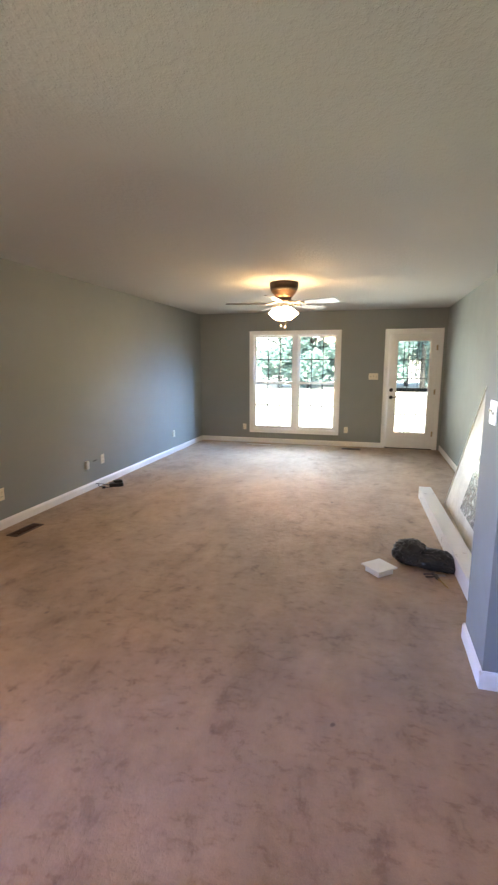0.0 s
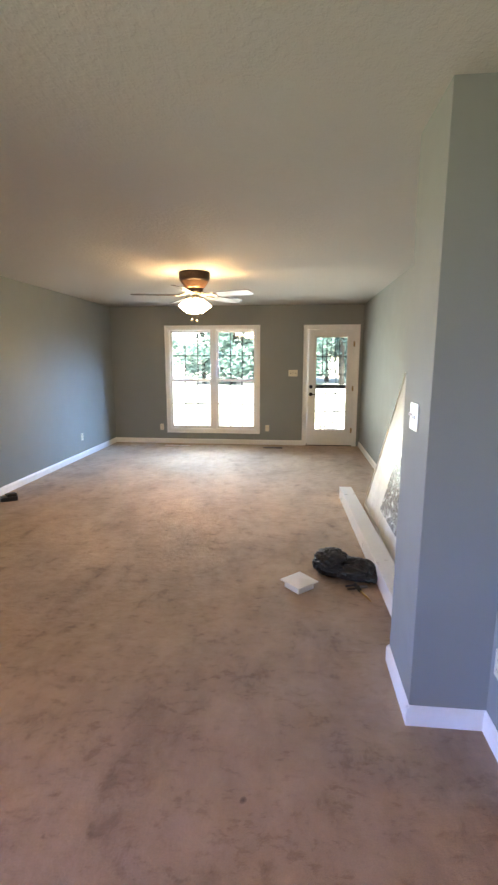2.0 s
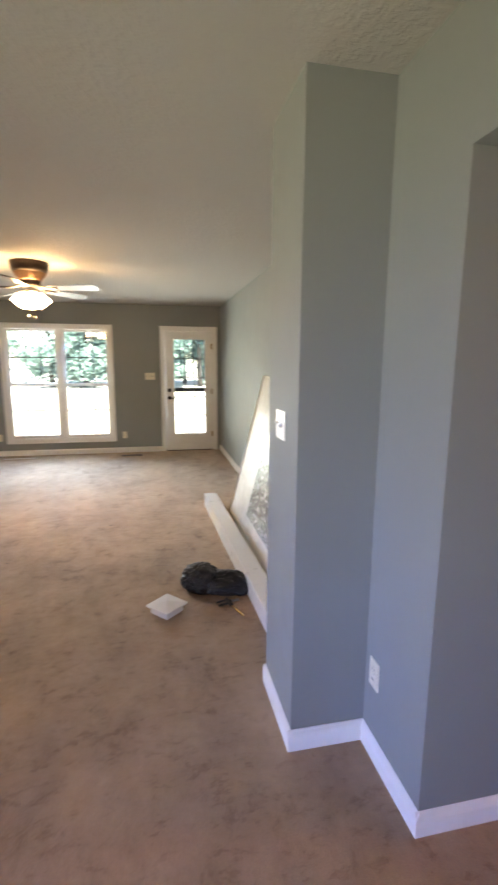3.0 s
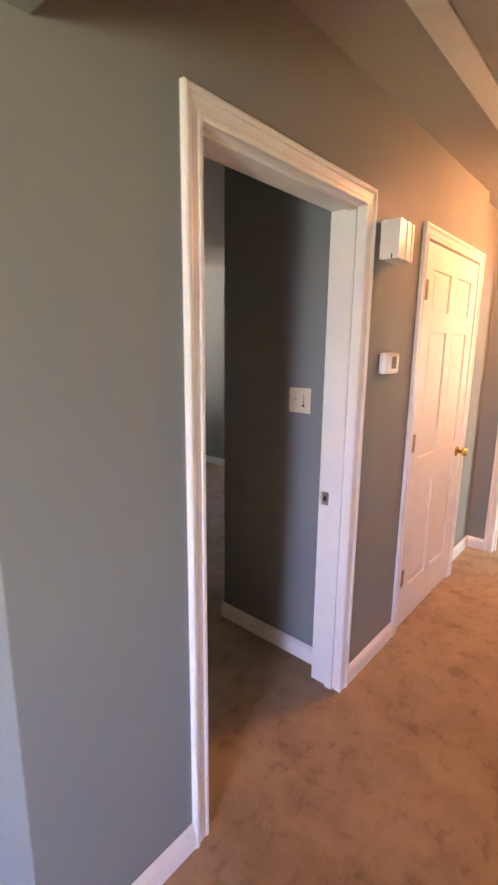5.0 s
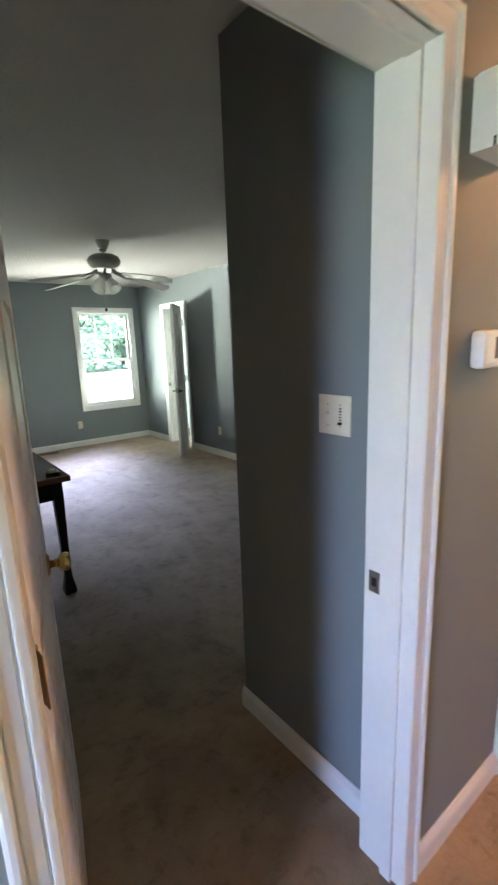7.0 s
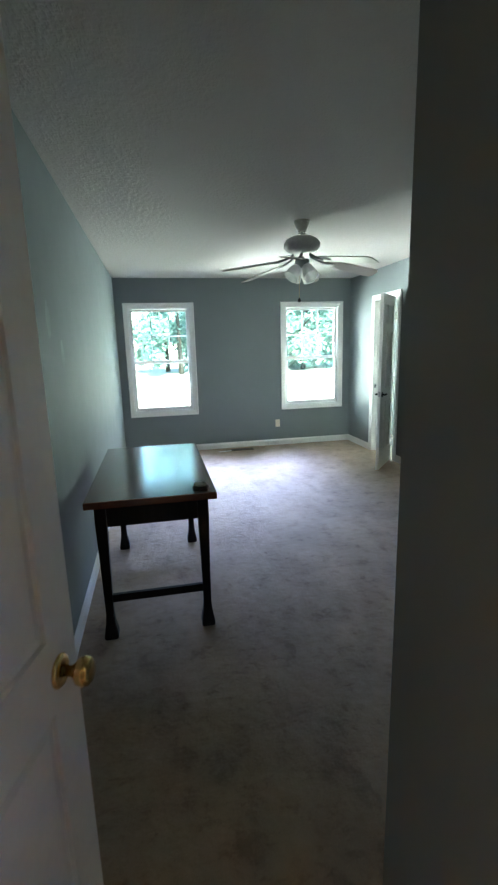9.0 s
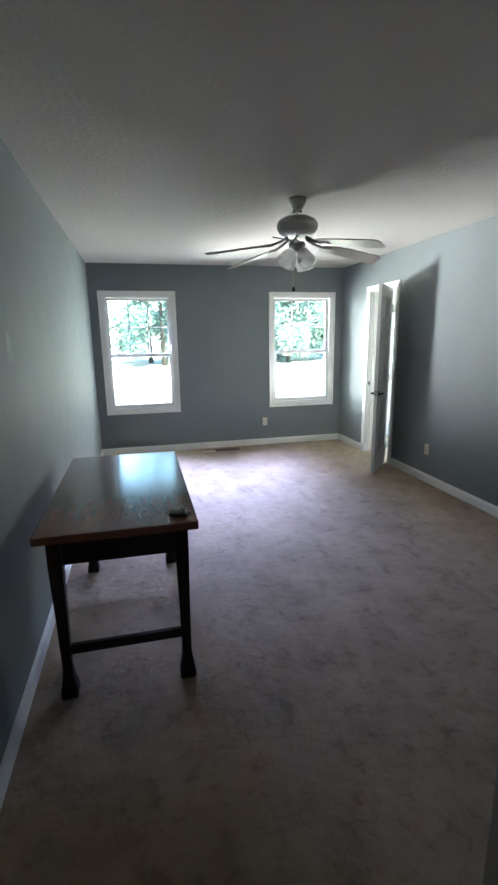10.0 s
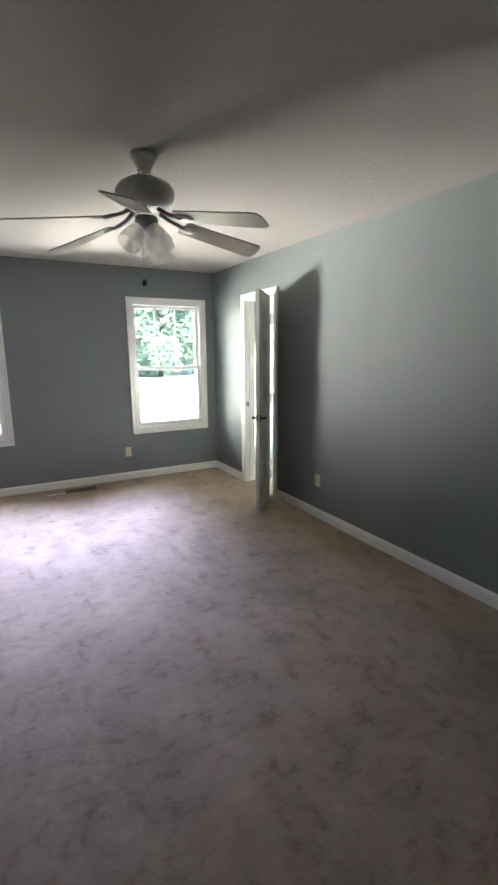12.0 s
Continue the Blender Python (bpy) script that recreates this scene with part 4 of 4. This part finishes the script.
register(pose(3.050, 8.215, 0.0, 0, 0, 0), 0.33, 0.11, "brown metal floor register under the bedroom windows")

# ---- ceiling fans ----


def blade_mesh(r0, r1, w0, w1, thick):
    bm = bmesh.new()
    out = []
    n = 12
    for i in range(n + 1):
        u = i / n
        out.append((r0 + (r1 - r0) * u, w0 + (w1 - w0) * u))
    rim = [(x, w / 2) for x, w in out]
    rim[-1] = (r1 - 0.02, w1 / 2 - 0.004)
    rim.append((r1, w1 / 2 - 0.03))
    loop = rim + [(x, -y) for x, y in reversed(rim)]
    top = [bm.verts.new((x, y, thick / 2)) for x, y in loop]
    low = [bm.verts.new((x, y, -thick / 2)) for x, y in loop]
    bm.faces.new(top)
    bm.faces.new(low[::-1])
    for k in range(len(loop)):
        j = (k + 1) % len(loop)
        bm.faces.new((top[k], low[k], low[j], top[j]))
    return bm


def arm_mesh(r0, r1, rise):
    """A forked blade iron: a flat curved arm that ends in a leaf-shaped plate."""
    bm = tube([(r0, 0, rise), (r0 + (r1 - r0) * 0.4, 0.0, rise * 0.4 - 0.004), (r1, 0, -0.006)], [0.012, 0.010, 0.010], 8)
    lathe(((0, -0.010), (0.034, -0.009), (0.036, -0.006), (0, -0.005)), 18, bm, Matrix.Translation((r1 + 0.012, 0, 0)) @ Matrix.Diagonal((1.5, 1, 1, 1)))
    return bm


def shade_mesh(r_top, r_low, length, wave):
    """A fluted bell shade that opens along -z."""
    bm = bmesh.new()
    steps = 30
    prof = [(0.35, 0.0), (0.5, 0.15), (0.72, 0.4), (0.9, 0.7), (1.0, 1.0)]
    rings = []
    for f, h in prof:
        ring = []
        for k in range(steps):
            a = 2 * math.pi * k / steps
            r = (r_top + (r_low - r_top) * f) * (1 + wave * h * math.cos(10 * a))
            ring.append(bm.verts.new((r * math.cos(a), r * math.sin(a), -length * h)))
        rings.append(ring)
    for a, b in zip(rings, rings[1:]):
        for k in range(steps):
            f = bm.faces.new((a[k], a[(k + 1) % steps], b[(k + 1) % steps], b[k]))
            f.smooth = True
    bm.faces.new(rings[0])
    return bm


def ceiling_fan(x, y, label, housing, rod, z_blade, angles, radius, material, blade_material, shade_material, n_shades, shade_z, chain_z, droop, tilt, trim_material):
    ob = thing("ceiling_fan", Matrix.Translation((x, y, H)), label, "ceiling fan")
    for name, prof, mat_ in housing:
        part(name, lathe(prof, 40), mat_, ob)
    if rod:
        part("downrod", tube([(0, 0, rod[0]), (0, 0, rod[1])], 0.012, 12), trim_material, ob)
    arm = blade = None
    for a in angles:
        m = pose(0, 0, z_blade, 0, 0, a) @ pose(0, 0, 0, 0, droop, 0) @ pose(0, 0, 0, tilt, 0, 0)
        if blade is None:
            blade = part("blade", blade_mesh(0.20, radius, 0.115, 0.145, 0.006), blade_material, ob)
            arm = part("blade_iron", arm_mesh(0.07, 0.215, 0.03), trim_material, blade)
            blade.matrix_basis = m
        else:
            b = again("blade", blade, ob, m)
            again("blade_iron", arm, b, Matrix.Identity(4))
    part("light_kit", lathe(((0, z_blade - 0.005), (0.055, z_blade - 0.01), (0.06, z_blade - 0.035), (0.045, z_blade - 0.055), (0.03, z_blade - 0.075), (0, z_blade - 0.08)), 28), trim_material, ob)
    shade = None
    for k in range(n_shades):
        a = 20 + 360 / n_shades * k
        m = pose(0, 0, shade_z, 0, 0, a) @ pose(0.052, 0, 0, 0, -38, 0)
        if shade is None:
            shade = part("shade", shade_mesh(0.022, 0.058 if rod else 0.066, 0.10 if rod else 0.115, 0.035), shade_material, ob, "frosted glass bell shade")
            shade.matrix_basis = m
        else:
            again("shade", shade, ob, m)
    for k, (dx, dy) in enumerate(((-0.03, -0.02), (0.025, -0.03))[: len(chain_z)]):
        c = part("pull_chain", tube([(dx, dy, z_blade - 0.06), (dx, dy, chain_z[k] + 0.02)], 0.0016, 6), M_HINGE, ob)
        part("bob", lathe(((0, 0.024), (0.005, 0.02), (0.013, 0.006), (0.012, -0.008), (0, -0.014)), 14, m=Matrix.Translation((dx, dy, chain_z[k]))), M_BLACKMETAL if len(chain_z) == 1 else trim_material, c)
    return ob


ceiling_fan(-0.995, 5.47, "hugger ceiling fan with lit frosted shades and walnut blades",
            [("canopy", ((0, 0), (0.165, 0), (0.17, -0.012), (0.165, -0.06), (0.15, -0.095), (0, -0.095)), M_BRONZE),
             ("motor_band", ((0.148, -0.095), (0.135, -0.12), (0.105, -0.155), (0.10, -0.165), (0, -0.165)), M_COPPER),
             ("switch_cup", ((0.09, -0.165), (0.085, -0.20), (0.06, -0.235), (0, -0.235)), M_BRONZE)],
            None, -0.235, [268 + 72 * k for k in range(5)], 0.68, M_BRONZE, M_BLADE, M_LIT, 4, -0.295, (-0.50, -0.515), 0.5, -12, M_PEWTER)
ceiling_fan(3.072, 5.412, "pale ceiling fan with six blades and unlit glass bell shades",
            [("canopy", ((0, 0), (0.062, 0), (0.062, -0.018), (0.036, -0.072), (0.026, -0.078), (0, -0.078)), M_FANGREY),
             ("motor_housing", ((0.02, -0.112), (0.09, -0.118), (0.125, -0.138), (0.143, -0.165), (0.143, -0.19), (0.128, -0.215), (0.10, -0.235), (0, -0.235)), M_FANGREY),
             ("collar", ((0.032, -0.072), (0.036, -0.078), (0.034, -0.086), (0, -0.088)), M_CHROME)],
            (-0.07, -0.13), -0.272, [4 + 60 * k for k in range(6)], 0.66, M_FANGREY, M_BLADEGREY, M_FROST, 4, -0.345, (-0.60,), 9.5, -12, M_STEEL)

# ---- things on the living room floor ----
# leaning panel in clear film
LEAN = math.degrees(math.atan2(0.248, 1.0))
panel = thing("wrapped_panel", pose(0.872, 3.93, 0.0, 0, LEAN, 0), "white panel in clear film leaning on the wall", "panel")
part("board", boxes((0.0, 0.030, -1.18, 1.18, 0.0, 1.43), bevel=0.003), M_SHEET, panel)
film = bmesh.new()
NX, NZ = 60, 44
grid = [[film.verts.new((-0.006 - 0.008 * abs(noise.noise(Vector((i * 0.31, j * 0.23, 3.1)))) - 0.006 * abs(noise.noise(Vector((i * 0.07 + j * 0.11, j * 0.5, 9.0)))), -1.175 + 2.35 * i / NX, 0.01 + 1.41 * j / NZ)) for j in range(NZ + 1)] for i in range(NX + 1)]
for i in range(NX):
    for j in range(NZ):
        film.faces.new((grid[i][j], grid[i + 1][j], grid[i + 1][j + 1], grid[i][j + 1])).smooth = True
part("film", film, M_WRAP, panel, "crumpled clear film")
part("printed_sheet", boxes((-0.0165, -0.0150, -0.62, 0.55, 0.17, 0.70)), M_PRINT, panel, "dark print under clear film")
part("edge_strip", boxes((-0.019, 0.0, 1.175, 1.186, 0.0, 1.43), (-0.019, 0.0, -1.18, 1.175, -0.0, 0.012)), M_SHEET, panel)

# hollow white post
post = thing("vinyl_post", pose(0.724, 4.150, 0.0, 0, 0, 2.0), "long white vinyl post lying on the carpet", "post")
P, Q, L2 = 0.0635, 0.058, 1.22
pb = bmesh.new()
box(pb, -P, P, -L2, L2, 0.0, 0.0055)
box(pb, -P, P, -L2, L2, 2 * P - 0.0055, 2 * P)
box(pb, -P, -Q, -L2, L2, 0.0055, 2 * P - 0.0055)
box(pb, Q, P, -L2, L2, 0.0055, 2 * P - 0.0055)
part("shell", pb, M_VINYL, post)
# near-black plate just inside the end paints the shade of the hollow
part("end_shade", boxes((-Q + 0.001, Q - 0.001, -L2 + 0.012, -L2 + 0.03, 0.0065, 2 * P - 0.0065)), M_DARK, post, "dark plate standing for the shade in the open end")

# post cap
cap = thing("post_cap", pose(0.155, 3.270, 0.0, 0, 0, 43), "white pyramid post cap lying on the carpet", "post cap")
cb = boxes((-0.070, 0.070, -0.070, 0.070, 0.0, 0.045), bevel=0.004)
part("skirt", cb, M_VINYL, cap)
cb = boxes((-0.090, 0.090, -0.090, 0.090, 0.045, 0.056), bevel=0.003)
rim = [cb.verts.new((sx * 0.084, sy * 0.084, 0.0562)) for sx, sy in ((-1, -1), (1, -1), (1, 1), (-1, 1))]
apex = cb.verts.new((0, 0, 0.072))
for k in range(4):
    cb.faces.new((rim[k], rim[(k + 1) % 4], apex))
part("top", cb, M_VINYL, cap)

# black bag: two slumped lobes of creased film
def creased_lobe(bm, at, size, seed, sink):
    """A slack lobe of thin film: long ridged folds that cross, pressed flat where it lies on the carpet."""
    lump = bmesh.ops.create_icosphere(bm, subdivisions=5, radius=1.0)["verts"]
    for v in lump:
        d = v.co.normalized()
        q = d + Vector((seed, seed * 0.7, 3.0))
        warp = noise.noise_vector(q * 1.6) * 0.5
        ridge = 1 - 2.4 * abs(noise.noise((q + warp) * 2.3))
        fine = 1 - 2.2 * abs(noise.noise((q + warp) * 5.2 + Vector((7, 2, 1))))
        tiny = 1 - 2.0 * abs(noise.noise((q + warp) * 11.0))
        r = 0.92 + 0.20 * noise.noise(q * 1.3) + 0.19 * ridge + 0.12 * fine + 0.05 * tiny
        v.co = (at[0] + d.x * r * size[0], at[1] + d.y * r * size[1], max(0.002, at[2] + d.z * r * size[2] - sink))
    return bm


bag = bmesh.new()
creased_lobe(bag, (-0.085, 0.01, 0.075), (0.125, 0.115, 0.085), 4.0, 0.0)
creased_lobe(bag, (0.065, -0.005, 0.055), (0.150, 0.105, 0.062), 9.0, 0.0)
creased_lobe(bag, (0.185, -0.03, 0.035), (0.075, 0.06, 0.04), 15.0, 0.0)
for f in bag.faces:
    f.smooth = True
bag_ob = thing("rubbish_bag", pose(0.475, 3.50, 0.0, 0, 0, -16), "crumpled black polythene bag lying on the carpet", "bag")
part("sack", bag, M_BAG, bag_ob)
part("tie", tube([(0.14, -0.03, 0.07), (0.18, -0.07, 0.08), (0.215, -0.06, 0.055), (0.20, -0.11, 0.03)], 0.008, 8), M_BAG, bag_ob)

# screwdriver and pliers
sd = thing("screwdriver", pose(0.560, 3.235, 0.0, 0, 0, -72), "screwdriver with a dark handle on the carpet", "screwdriver")
part("handle", lathe(((0, -0.10), (0.008, -0.098), (0.013, -0.085), (0.011, -0.05), (0.014, -0.02), (0.010, 0.0), (0, 0.002)), 14, m=pose(0.0, 0, 0.014, 0, 90, 0)), M_RUBBER, sd)
part("shaft", lathe(((0.0055, 0.0), (0.0055, 0.12), (0.003, 0.145), (0, 0.147)), 10, m=pose(0.0, 0, 0.014, 0, 88, 0)), M_BRASS, sd, "gold-coloured shaft")
part("ferrule", lathe(((0.0075, -0.004), (0.0075, 0.012), (0.006, 0.014)), 12, m=pose(0.0, 0, 0.014, 0, 90, 0)), M_BRASS, sd)
pl = thing("pliers", pose(0.56, 3.30, 0.0, 0, 0, 12), "dark-handled pliers beside the black bag", "pliers")
part("handle", tube([(-0.09, 0.02, 0.010), (-0.04, 0.022, 0.012), (0.0, 0.004, 0.012)], 0.007, 8), M_RUBBER, pl)
part("handle", tube([(-0.09, -0.02, 0.010), (-0.04, -0.022, 0.012), (0.0, -0.004, 0.012)], 0.007, 8), M_RUBBER, pl)
part("jaw", boxes((0.0, 0.055, -0.009, 0.009, 0.006, 0.017), bevel=0.003), M_STEEL, pl, "steel jaw")

# adapter and lead
ad = thing("power_adapter", pose(-2.985, 4.905, 0.0, 0, 0, 32), "black power adapter with a coiled lead on the carpet", "adapter")
part("body", boxes((-0.085, 0.085, -0.05, 0.05, 0.0, 0.045), bevel=0.010), M_RUBBER, ad)
part("second_body", moved(boxes((-0.05, 0.05, -0.035, 0.035, 0.0, 0.032), bevel=0.008), pose(0.02, 0.01, 0.045, 0, 3, 20)), M_RUBBER, ad)
pts = [(-0.085 - 0.16 * math.sin(k / 22 * math.pi) * (1 - 0.2 * math.cos(k * 0.5)), -0.02 + 0.07 * math.cos(k / 22 * math.pi), 0.008 + 0.045 * math.sin(k / 22 * math.pi)) for k in range(23)]
part("lead", tube(pts, 0.004, 8), M_RUBBER, ad)
part("plug", boxes((-0.17, -0.13, -0.085, -0.055, 0.0, 0.026), bevel=0.005), M_RUBBER, ad)

# ---- bedroom ----
# dark table
tb = thing("table", Matrix.Translation((1.806, 4.571, 0)), "dark espresso wooden table against the blue-grey wall", "table")
TX, TY, TZ = 0.3275, 0.634, 0.768
top = boxes((-TX, TX, -TY, TY, TZ - 0.036, TZ), bevel=0.006)
for v in top.verts:
    e = noise.noise(Vector((v.co.x * 3, v.co.y * 3, 1.0))) * 0.006
    if abs(v.co.x) > TX - 0.01:
        v.co.x += e
    if abs(v.co.y) > TY - 0.01:
        v.co.y += e
part("tabletop", top, M_TABLE, tb, "glossy dark top with worn edges")
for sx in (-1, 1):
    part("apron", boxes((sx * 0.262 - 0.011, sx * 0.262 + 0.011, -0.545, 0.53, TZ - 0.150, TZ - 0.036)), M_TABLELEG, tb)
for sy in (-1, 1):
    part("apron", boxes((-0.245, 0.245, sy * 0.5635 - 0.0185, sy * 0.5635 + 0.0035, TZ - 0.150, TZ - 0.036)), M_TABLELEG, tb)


def leg_mesh():
    """A square leg that tapers down and flares into a foot."""
    bm = bmesh.new()
    rows = []
    for h, (z) in ((0.028, TZ - 0.036), (0.028, TZ - 0.14), (0.023, 0.40), (0.020, 0.14), (0.024, 0.09), (0.034, 0.035), (0.036, 0.012), (0.033, 0.0)):
        rows.append([bm.verts.new((sx * h, sy * h, z)) for sx, sy in ((-1, -1), (1, -1), (1, 1), (-1, 1))])
    for a, b in zip(rows, rows[1:]):
        for k in range(4):
            bm.faces.new((a[k], a[(k + 1) % 4], b[(k + 1) % 4], b[k]))
    bm.faces.new(rows[0])
    bm.faces.new(rows[-1])
    bmesh.ops.bevel(bm, geom=[e for e in bm.edges if abs(e.verts[0].co.z - e.verts[1].co.z) > 0.01], offset=0.004, segments=2, affect="EDGES")
    return bm


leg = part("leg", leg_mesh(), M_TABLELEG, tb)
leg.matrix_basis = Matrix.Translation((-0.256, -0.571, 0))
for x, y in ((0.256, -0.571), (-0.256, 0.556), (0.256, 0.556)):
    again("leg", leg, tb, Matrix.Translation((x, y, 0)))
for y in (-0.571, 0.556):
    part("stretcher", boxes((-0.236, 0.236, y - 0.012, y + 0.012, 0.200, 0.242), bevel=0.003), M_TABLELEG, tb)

# key fob
kn = thing("car_key", pose(2.060, 4.030, TZ, 0, 0, -20), "white and black key fob lying on the table", "key fob")
kb2 = bmesh.new()
bmesh.ops.create_icosphere(kb2, subdivisions=3, radius=1.0)
for v in kb2.verts:
    d = v.co.copy()
    v.co = (-0.004 + d.x * 0.034 * (1 + 0.12 * d.y), d.y * 0.021, 0.020 + d.z * 0.015)
for f in kb2.faces:
    f.smooth = True
part("shell", kb2, M_WHITEPLATE, kn)
part("base", boxes((-0.040, 0.042, -0.023, 0.023, 0.0, 0.014), bevel=0.006), M_RUBBER, kn)
part("button", boxes((0.010, 0.021, -0.007, 0.005, 0.027, 0.0345), bevel=0.002), M_RUBBER, kn)
part("button", boxes((-0.012, -0.003, -0.006, 0.004, 0.031, 0.0362), bevel=0.002), M_STONEWARE, kn)

# filler patches on the bedroom wall


def patch(y, z, w, h, seed):
    bm = bmesh.new()
    loop = []
    for k in range(28):
        a = 2 * math.pi * k / 28
        r = 1 + 0.25 * noise.noise(Vector((math.cos(a) * 1.4, math.sin(a) * 1.4, seed)))
        loop.append(bm.verts.new((BED_W + 0.0012, y + w * r * math.cos(a), z + h * r * math.sin(a))))
    mid = bm.verts.new((BED_W + 0.0022, y, z))
    for k in range(28):
        bm.faces.new((loop[k], loop[(k + 1) % 28], mid))
    tagged(new("filler_patch", mesh_of("filler_patch", bm, M_PUTTY)), "pale wall filler patch on the blue-grey wall", "filler patch", "filler patches", "structure")


patch(4.135, 1.638, 0.045, 0.085, 2.0)
patch(4.410, 1.478, 0.040, 0.070, 5.0)
patch(3.754, 1.357, 0.065, 0.070, 8.0)

# pale strips of carpet tack by the registers
for x0, x1, y in ((2.70, 2.90, 8.17), (-2.2, -1.74, 8.26)):
    st = thing("offcut_strip", pose((x0 + x1) / 2, y, 0.0, 0, 0, 8 if x0 > 0 else 0), "thin white strip lying on the carpet by the wall", "strip")
    part("strip", boxes((-(x1 - x0) / 2, (x1 - x0) / 2, -0.012, 0.012, 0.0, 0.004), bevel=0.001), M_VINYL, st)

# ---- outdoors ----
G_Z = -0.55
gb = bmesh.new()
bmesh.ops.create_grid(gb, x_segments=60, y_segments=60, size=400)
for v in gb.verts:
    v.co.z = G_Z + (0.25 * noise.noise(v.co * 0.03) if v.co.y > 14 else 0.0)
setting("ground", gb, M_GROUND, "pale sunlit lawn and gravel that reaches the trees", "ground")
setting("foundation", boxes((W_X - 0.14, ROOM_X + 0.14, S_Y - 0.14, OUT_N - 0.01, G_Z - 0.1, -0.125)), M_EXT, "plain foundation under the house", "foundation")


def crown(rng, n, rx, rz, leaf):
    """Leaf blades in uneven clumps, as raw triangles."""
    vs, fs = [], []
    clumps = []
    for _ in range(26):
        a, h = rng.uniform(0, 2 * math.pi), rng.random()
        r = rx * (0.35 + 0.65 * rng.random()) * math.sqrt(max(0.08, 1 - (h - 0.35) ** 2 * 1.7))
        clumps.append((r * math.cos(a), r * math.sin(a), rz * h, rng.uniform(0.5, 1.25)))
    for _ in range(n):
        cx, cy, cz, cr = rng.choice(clumps)
        p = Vector((cx + rng.gauss(0, 0.5) * cr, cy + rng.gauss(0, 0.5) * cr, cz + rng.gauss(0, 0.42) * cr))
        d = Vector((rng.gauss(0, 1), rng.gauss(0, 1), rng.gauss(-0.2, 0.6))).normalized()
        w = d.cross(Vector((rng.gauss(0, 1), rng.gauss(0, 1), rng.gauss(0, 1)))).normalized()
        s = leaf * rng.uniform(0.6, 1.4)
        k = len(vs)
        vs += [p - d * s, p + w * s * 0.5, p + d * s, p - w * s * 0.5]
        fs.append((k, k + 1, k + 2, k + 3))
    return vs, fs


def tree(seed, height, rx):
    rng = random.Random(seed)
    ob = thing("tree", Matrix.Identity(4), "leafy green tree at the edge of the lawn", "tree", "trees beyond the lawn")
    trunk = tube([(0, 0, -0.3), (0.05, 0.02, height * 0.2), (0.12, -0.05, height * 0.45), (0.05, 0.1, height * 0.8)], [0.22, 0.18, 0.13, 0.05], 10)
    for _ in range(9):
        a, h = rng.uniform(0, 6.28), rng.uniform(0.18, 0.7) * height
        l = rx * rng.uniform(0.5, 0.95)
        tube([(0.08, 0, h), (l * 0.5 * math.cos(a), l * 0.5 * math.sin(a), h + 0.5), (l * math.cos(a), l * math.sin(a), h + 1.3)], [0.08, 0.05, 0.02], 6, trunk)
    part("trunk", trunk, M_BARK, ob)
    vs, fs = crown(rng, 9000, rx, height * 0.86, 0.19)
    me = bpy.data.meshes.new("crown")
    me.from_pydata([(v.x, v.y, v.z + height * 0.10) for v in vs], [], fs)
    me.materials.append(M_LEAF)
    c = new("crown", me)
    c.parent = ob
    return ob


kinds = [tree(3, 10.0, 2.9), tree(8, 12.5, 3.4), tree(21, 8.0, 2.6)]
spots = []
rng = random.Random(11)
for row, (y, step) in enumerate(((38.0, 4.4), (44.0, 5.4))):
    x = -26.0 + row * 1.7
    while x < 36:
        thin = -12.5 < x < -7.0 or -1.8 < x < 2.2
        if not (thin and rng.random() < 0.9):
            spots.append((x + rng.uniform(-1, 1), y + rng.uniform(-1.6, 1.6), rng.uniform(0, 360), rng.uniform(0.85, 1.2)))
        x += step
for k, (x, y, a, s) in enumerate(spots):
    m = pose(x, y, G_Z, 0, 0, a)
    if k < 3:
        kinds[k].matrix_basis = m
    else:
        copy_thing(kinds[k % 3], m)
